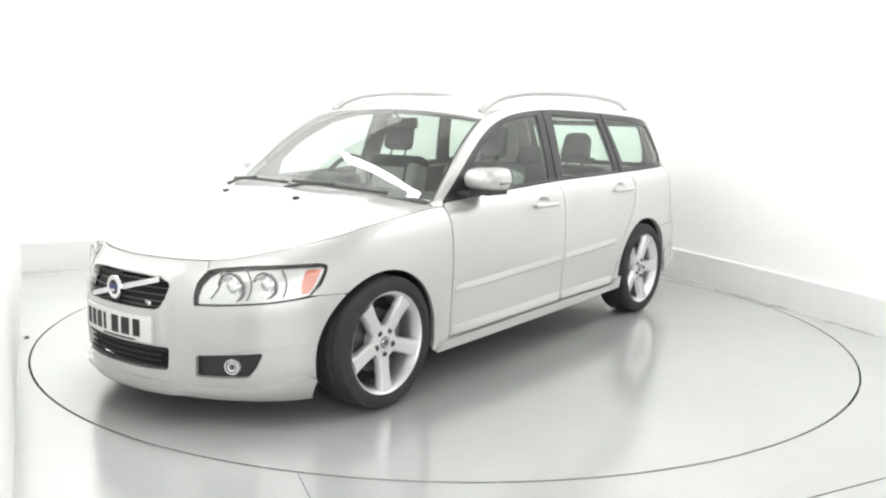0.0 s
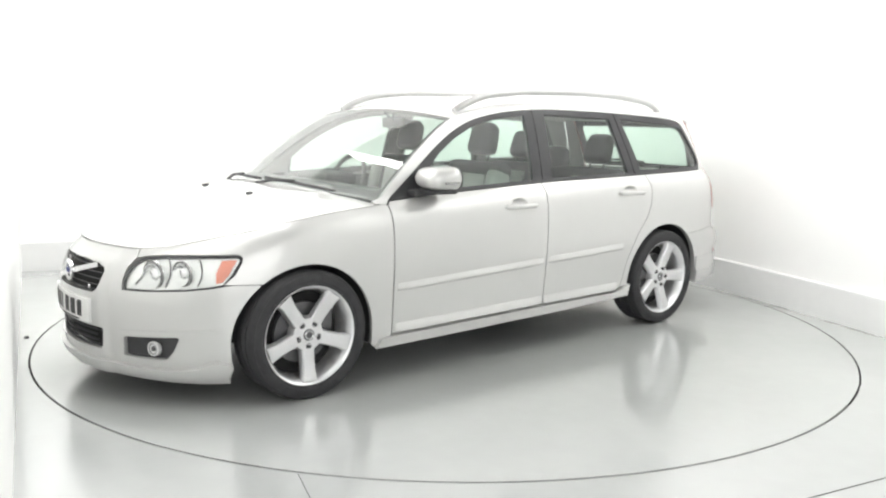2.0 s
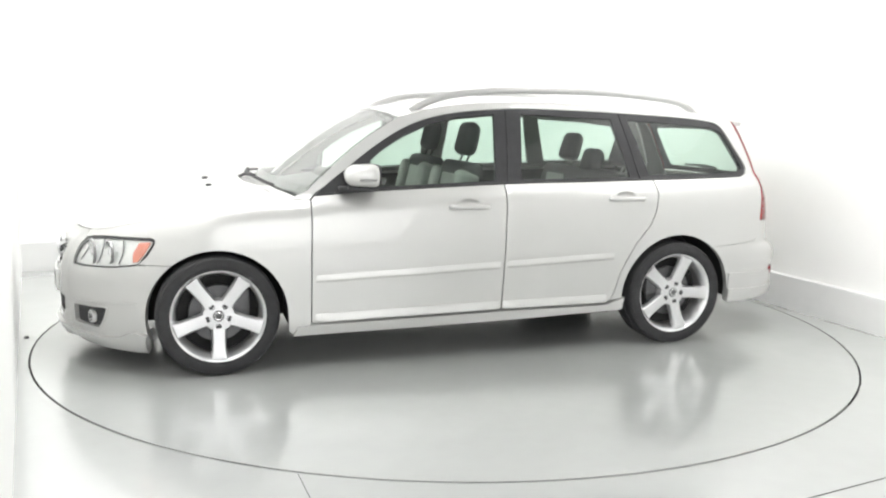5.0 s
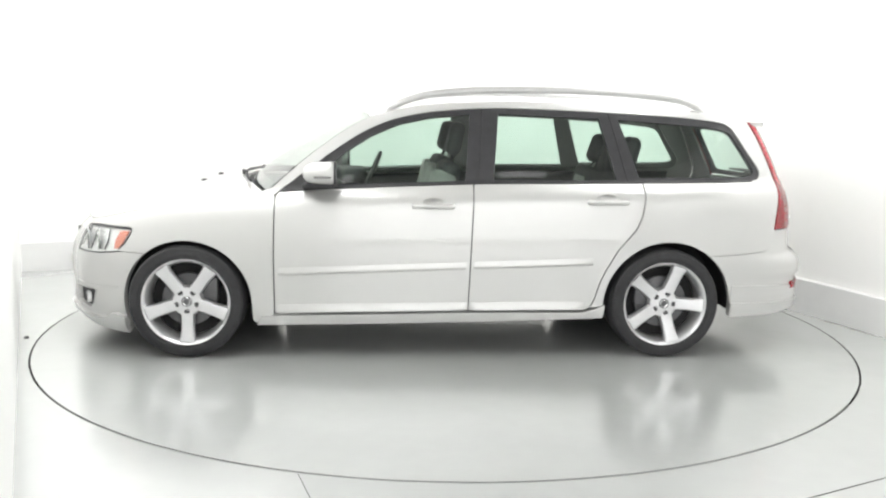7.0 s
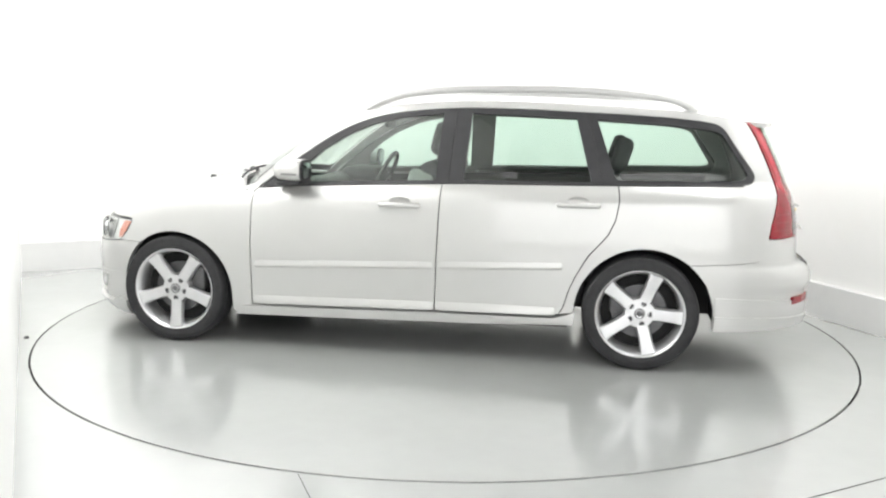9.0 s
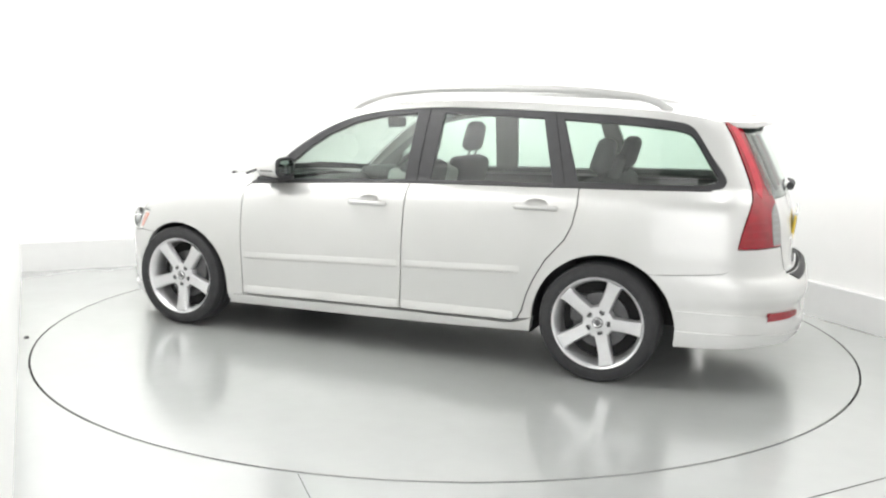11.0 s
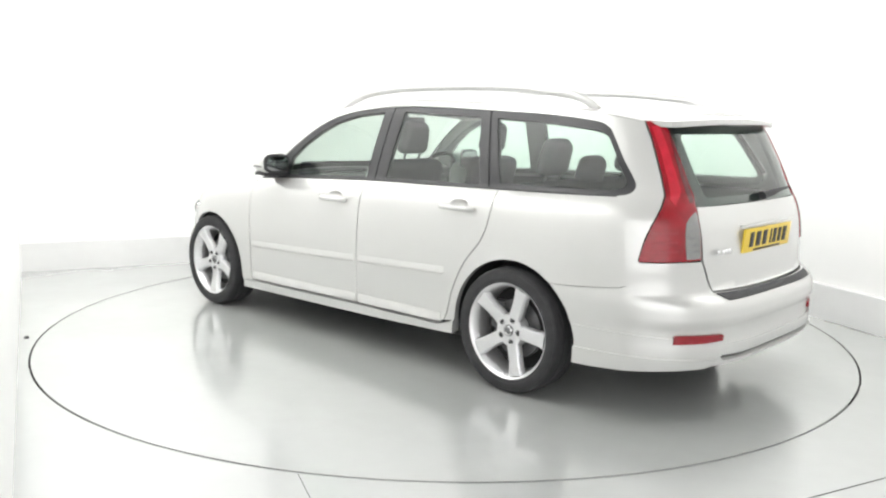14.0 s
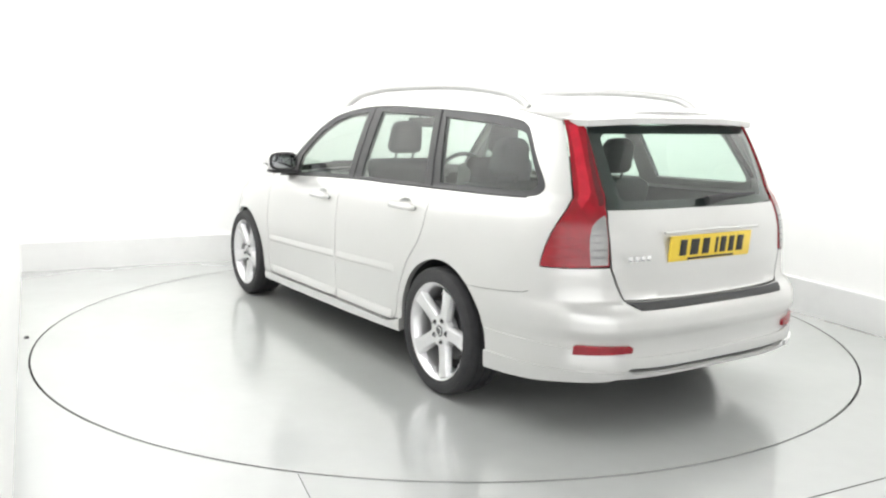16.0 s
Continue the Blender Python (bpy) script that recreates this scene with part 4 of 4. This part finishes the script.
# Front bumper with its openings
top = [("a", a, nose_top(a) - 0.006) for a in (0, 5, 10, 15, 20, 25, 29.4)] + [("a", 29.4, .668), ("a", 26.6, .62), ("a", 26.0, .57), ("a", 26.3, .529), ("a", 33, .530), ("a", 41, .536), ("a", 50, .544), ("a", 57.5, .556), ("a", 61, .5645), ("x", 1.665, .5672), ("x", 1.556, .5665)]
arch = [("x", x, z) for x, z in reversed(arc(ARCH_F, -20, 50, 12))]
bottom = [("x", 1.654, .120), ("a", 56, .122), ("a", 44, .130), ("a", 30, .140), ("a", 15, .148), ("a", 0, .150)]
GRILLE = mirrored([(0.0, .640), (8, .639), (15, .632), (18.6, .618), (19.2, .60), (18.2, .55), (16.6, .512), (14.5, .500), (8, .499), (0.0, .499)])
LOWER = mirrored([(0.0, .345), (10, .345), (18.6, .343), (19.2, .335), (18.9, .25), (18, .242), (10, .238), (0.0, .237)])
FOG = [(27.2, .312), (28, .318), (37, .325), (46.5, .331), (47.3, .325), (45.5, .27), (43.2, .228), (42, .223), (34, .222), (28, .224), (27, .230)]
bumper = patch("front_bumper", mirrored(front_loop(top + arch + bottom)), nose_pt, PAINT, CAR, 0.024, 0.03,
               holes=[GRILLE, LOWER, FOG, [(-a, z) for a, z in FOG]], scale=K)
lip = [("x", 1.652, .118), ("x", 1.664, .205), ("a", 60, .222), ("a", 56.5, .212), ("a", 53, .190), ("a", 44, .178), ("a", 24, .190), ("a", 10, .198), ("a", 0, .200), ]
lip_low = [("a", 0, .146), ("a", 15, .144), ("a", 30, .136), ("a", 44, .126), ("a", 56, .118)]
half = front_loop(list(reversed(lip))) + front_loop(list(reversed(lip_low)))
patch("lip_spoiler", half + [(-a, z) for a, z in reversed(half[1:-1])], nose_pt, PAINT, bumper, 0.024, 0.04, lift=0.022, scale=K, label="white lower lip spoiler")

for k in (1, -1):
    patch("bumper_crease", [(k * a, z) for a, z in ((25.5, .338), (36, .345), (47, .351), (55, .358), (60.5, .366), (60.5, .372), (55, .366), (47, .360), (36, .354), (25.5, .346))], nose_pt, PAINT, bumper, 0.02, 0.006, lift=0.005, scale=K)
    patch("fog_lamp_rim", [(k * (37 + (a - 37) * 1.07), .277 + (z - .277) * 1.14) for a, z in FOG], nose_pt, PAINT, bumper, 0.02, 0.01, lift=0.005, holes=[[(k * (37 + (a - 37) * 1.01), .277 + (z - .277) * 1.03) for a, z in FOG]], scale=K)

# Upper and lower grille
for name, loop, zs, label in (("grille", GRILLE, (.615, .588, .561, .534, .511), "black slatted grille with a diagonal silver bar"), ("lower_grille", LOWER, (.325, .300, .275, .252), "black slatted lower air intake")):
    back = patch(name, loop, nose_pt, UNDERSIDE, CAR, 0.03, 0.0, lift=-0.045, scale=K, label=label)
    for z in zs:
        ends = [a for a, q in densify(loop, 0.5) if abs(q - z) < 0.02] or [16]
        amax = max(min(max(ends), 18.4 if name == "grille" and z > .54 else 18.0), 15.0)
        if name == "grille" and z < .53:
            amax = 16.0
        bm = bmesh.new()
        pts = [Vector(nose_pt(-amax + 2 * amax * k / 14, z)) - Vector((0.016, 0, 0)) for k in range(15)]
        tube(bm, pts, 0.0028 if name == "grille" else 0.006, 6, 0.8)
        part("grille_slat", bm, STEEL if name == "grille" else BLACK_PLASTIC, back)
    if name == "grille":
        bm = bmesh.new()
        n = 10
        rows = []
        for k in range(n + 1):
            y = -0.205 + 0.455 * k / n
            z = 0.508 + 0.118 * k / n
            a = math.copysign(1, y) * math.degrees(math.asin(min(1, (abs(y) / 0.86) ** (NF / 2))))
            x = nose_pt(a, z)[0]
            rows.append([bm.verts.new((x + d, y, z + h)) for d, h in ((-0.02, -0.013), (0.002, -0.012), (0.002, 0.012), (-0.02, 0.013))])
        for r0, r1 in zip(rows, rows[1:]):
            for k in range(3):
                bm.faces.new((r0[k], r0[k + 1], r1[k + 1], r1[k]))
        part("diagonal_bar", bm, CHROME, back, "bright diagonal grille bar")
        for nm, prof, mat, lb in (("badge_ring", [(0.032, 0.0), (0.032, 0.010), (0.037, 0.014), (0.047, 0.014), (0.051, 0.010), (0.051, 0.0)], CHROME, "round chrome badge ring"), ("badge_disc", [(0.0, 0.006), (0.031, 0.006)], BLACK_TRIM, "")):
            bm = bmesh.new()
            lathe(bm, prof, 32)
            bmesh.ops.rotate(bm, matrix=Matrix.Rotation(radians(-90), 3, "Z"), verts=bm.verts)
            bmesh.ops.translate(bm, vec=(2.133, 0.0, 0.567), verts=bm.verts)
            part(nm, bm, mat, back, lb)
        bm = bmesh.new()
        block(bm, (2.143, 0.0, 0.567), (0.008, 0.066, 0.020), 0.003)
        part("badge_bar", bm, BADGE_BLUE, back, "small blue badge bar")
        bm = bmesh.new()
        block(bm, (2.108, 0.195, 0.525), (0.008, 0.085, 0.018), 0.002, Matrix.Rotation(radians(-14), 3, "Z"))
        part("trim_badge", bm, CHROME, back, "small silver trim badge")


def plate(name, x, y, z, lean, mat, label, facing):
    bm = bmesh.new()
    block(bm, (0, 0, 0), (0.012, 0.52, 0.112), 0.003)
    base = part(name, bm, mat, CAR, label)
    base.matrix_basis = pose(x, y, z, 0, lean, 0 if facing > 0 else 180)
    wide_bars = [0.058, 0.046, 0.052, 0.022, 0.060, 0.072, 0.058]
    y = 0.215
    for i, w in enumerate(wide_bars):
        if i == 4:
            y -= 0.022
        bm = bmesh.new()
        block(bm, (0.0065, y - w / 2, 0.004), (0.004, w * 0.72, 0.070), 0.001)
        part("plate_bar", bm, PLATE_INK, base)
        y -= w + 0.006
    bm = bmesh.new()
    block(bm, (0.0062, 0.0, -0.047), (0.003, 0.30, 0.010), 0.001)
    part("plate_line", bm, PLATE_INK, base)
    return base


front_plate = patch("number_plate", mirrored([(0, .469), (14.4, .469), (14.4, .357), (0, .357)]), nose_pt, WHITE_PLATE, CAR, 0.02, 0.014, lift=0.012, scale=K, label="white front number plate bent round the bumper")
a = -12.2
for i, w in enumerate((3.3, 2.6, 3.0, 1.3, 3.3, 4.0, 3.3)):
    a += 1.3 if i == 4 else 0
    patch("plate_bar", [(a, .378), (a + w * 0.75, .378), (a + w * 0.75, .452), (a, .452)], nose_pt, PLATE_INK, front_plate, 0.02, 0.001, lift=0.0135, scale=K)
    a += w + 0.25
patch("plate_line", [(-3, .3595), (9, .3595), (9, .367), (-3, .367)], nose_pt, PLATE_INK, front_plate, 0.02, 0.001, lift=0.0135, scale=K)

# Tailgate and rear bumper
top = [("a", 0, .577), ("a", 20.9, .584), ("a", 25.8, .722), ("a", 35, .722), ("a", 45, .719), ("a", 54.8, .719), ("x", -1.952, .70), ("x", -1.928, .615), ("x", -1.90, .602), ("x", -1.75, .589), ("x", -1.60, .580), ("x", -1.566, .579)]
arch = [("x", ARCH_R[0] - ARCH_R[2] * math.cos(radians(a)), ARCH_R[1] + ARCH_R[2] * math.sin(radians(a))) for a in (51, 42, 34, 26, 18, 10, 2, -5)]
bottom = [("x", -1.70, .235), ("a", 60, .245), ("a", 47, .258), ("a", 30, .266), ("a", 20, .268), ("a", 0, .268)]
rear_bumper = patch("rear_bumper", mirrored(tail_loop(top + arch + bottom)), tail_pt, PAINT, CAR, 0.024, 0.03,
                    holes=[mirrored([(0, .305), (10, .305), (20.5, .309), (22, .304), (20, .292), (10, .287), (0, .286)])], scale=K)
patch("valance", mirrored([(0, .31), (21, .313), (22.5, .30), (21, .283), (0, .28)]), tail_pt, BLACK_PLASTIC, rear_bumper, 0.03, 0.0, lift=-0.015, scale=K, label="black lower valance strip")
SLOT = mirrored([(0, .310), (10, .310), (21, .314), (22.5, .306), (20, .288), (10, .283), (0, .282)])
lip = [("a", 0, .352), ("a", 20, .358), ("a", 32, .376), ("a", 46, .398), ("a", 65, .408), ("x", -1.70, .412), ("x", -1.694, .24), ("a", 60, .248), ("a", 47, .260), ("a", 30, .268), ("a", 0, .27)]
patch("rear_skirt", mirrored(tail_loop(lip)), tail_pt, PAINT, rear_bumper, 0.024, 0.025, lift=0.010, holes=[SLOT], scale=K, label="white lower bumper skirt")
lip = [("a", 24, .302), ("a", 34, .306), ("a", 47, .309), ("a", 65, .312), ("x", -1.70, .314), ("x", -1.697, .238), ("a", 60, .246), ("a", 47, .258), ("a", 30, .266), ("a", 24, .280)]
for k in (1, -1):
    patch("skirt_lip", [(k * a, z) for a, z in tail_loop(lip)], tail_pt, PAINT, rear_bumper, 0.024, 0.03, lift=0.021, scale=K)
patch("bumper_pad", mirrored([(0, .575), (20.5, .580), (19, .566), (17.3, .553), (10, .553), (0, .553)]), tail_pt, BLACK_PLASTIC, rear_bumper, 0.02, 0.01, lift=0.005, scale=K, label="black rubber loading strip")
gate = patch("tailgate", mirrored([(0, .583), (20.3, .590), (24.9, .722), (25.9, .85), (26.4, .945), (26.8, .957), (0, .957)]), tail_pt, PAINT, CAR, 0.03, 0.02, scale=K)
glass_half = [(0, .960), (26.9, .962), (28.0, .975), (30.6, 1.054), (32.3, 1.13), (34.3, 1.214), (36.0, 1.28), (36.5, 1.312), (0, 1.312)]
patch("rear_window", mirrored(glass_half), tail_pt, SIDE_GLASS, CAR, 0.05, 0.004, lift=-0.003, scale=K, label="green-tinted rear window glass")
patch("rear_window_border", mirrored(glass_half), tail_pt, BLACK_TRIM, CAR, 0.04, 0.0, lift=-0.009, scale=K,
      holes=[mirrored([(0, .995), (20.5, .997), (22.5, 1.01), (25.5, 1.10), (28.5, 1.22), (29.2, 1.255), (27.5, 1.272), (0, 1.275)])])
plate("rear_number_plate", -2.196, 0.0, 0.790, 5, YELLOW_PLATE, "yellow rear number plate on the tailgate", -1)
# Thin added bar that stands for the faint highlight line above the plate.
bm = bmesh.new()
tube(bm, [(-2.203, 0.30, 0.862), (-2.205, 0.0, 0.866), (-2.203, -0.30, 0.862)], 0.007, 8, 0.8)
part("plate_highlight_bar", bm, PAINT, gate)
for k in range(4):
    bm = bmesh.new()
    block(bm, (-2.192 + 0.006 * (k < 1), 0.475 - 0.033 * k, 0.760), (0.006, 0.024, 0.024), 0.003)
    part("model_badge", bm, CHROME, gate, "small chrome badge bar")
bm = bmesh.new()
p0, p1, p2 = Vector(tail_pt(0, 0.985)), Vector(tail_pt(-4, 0.995)), Vector(tail_pt(-13, 1.005))
tube(bm, [p0 + Vector((-0.02, 0, 0)), p0 + Vector((-0.03, -0.1, 0.012)), p1 + Vector((-0.03, 0, 0.01)), p2 + Vector((-0.02, 0, 0.0))], [0.022, 0.016, 0.010, 0.006], 8)
part("rear_wiper", bm, BLACK_PLASTIC, CAR, "black rear wiper")

# Underbody
bm = bmesh.new()
block(bm, (0.0, 0, 0.235), (1.9, 1.56, 0.09), 0.02)
block(bm, (1.35, 0, 0.26), (0.9, 0.95, 0.10), 0.02)
block(bm, (-1.5, 0, 0.30), (1.2, 1.05, 0.10), 0.02)
block(bm, (1.2, 0, 0.55), (0.9, 1.08, 0.5), 0.02)
part("underbody", bm, UNDERSIDE, CAR, "dark underbody pan")

# Cabin
bm = bmesh.new()
block(bm, (0.70, 0, 0.80), (0.34, 1.42, 0.24), 0.07, Matrix.Rotation(radians(8), 3, "Y"), 3)
block(bm, (0.50, -0.36, 0.93), (0.24, 0.36, 0.09), 0.035, None, 3)
block(bm, (0.93, 0, 0.865), (0.26, 1.24, 0.04), 0.015)
block(bm, (0.35, 0.0, 0.52), (0.75, 0.22, 0.34), 0.04)
part("dashboard", bm, DASH, CAR, "dark grey dashboard")
bm = bmesh.new()
pts = []
for k in range(25):
    a = 2 * math.pi * k / 24
    pts.append(Vector((0.36, -0.36, 0.90)) + Matrix.Rotation(radians(-24), 3, "Y") @ Vector((0, 0.185 * math.cos(a), 0.185 * math.sin(a))))
tube(bm, pts, 0.015, 8, caps=False)
block(bm, (0.385, -0.36, 0.90), (0.05, 0.16, 0.11), 0.03, Matrix.Rotation(radians(-24), 3, "Y"))
block(bm, (0.375, -0.36, 0.90), (0.02, 0.35, 0.035), 0.008, Matrix.Rotation(radians(-24), 3, "Y"))
part("steering_wheel", bm, DASH, CAR, "dark steering wheel")
bm = bmesh.new()
block(bm, (0.24, 0.0, 1.282), (0.03, 0.23, 0.065), 0.014)
tube(bm, [(0.25, 0, 1.29), (0.31, 0, 1.345)], 0.010, 8)
part("rear_view_mirror", bm, DASH, CAR)
for y in (0.37, -0.37):
    build_seat("front_seat", 0.26, y, 0.50, 0.66, FABRIC, "charcoal front seat with pale leather centre and sides", 13, panels=(0.0,))
build_seat("rear_bench", -0.765, 0.0, 1.28, 0.60, FABRIC, "charcoal rear bench with pale panels and three headrests", 16, (0.37, 0.0, -0.37), panels=(0.37, -0.37))
bm = bmesh.new()
block(bm, (-1.62, 0, 0.86), (0.75, 1.25, 0.02), 0.006)
part("parcel_cover", bm, DASH, CAR, "dark luggage cover")


def motions():
    rows, table = [], []
    for t, a in TURN:
        turn = Matrix.Rotation(radians(a + 180), 4, "Z")
        rows.append((t, turn @ Matrix.Translation((-CAR_X, -CAR_Y, 0.0))))
        table.append((t, turn))
    walk(CAR, rows)
    walk(turntable, table)


motions()
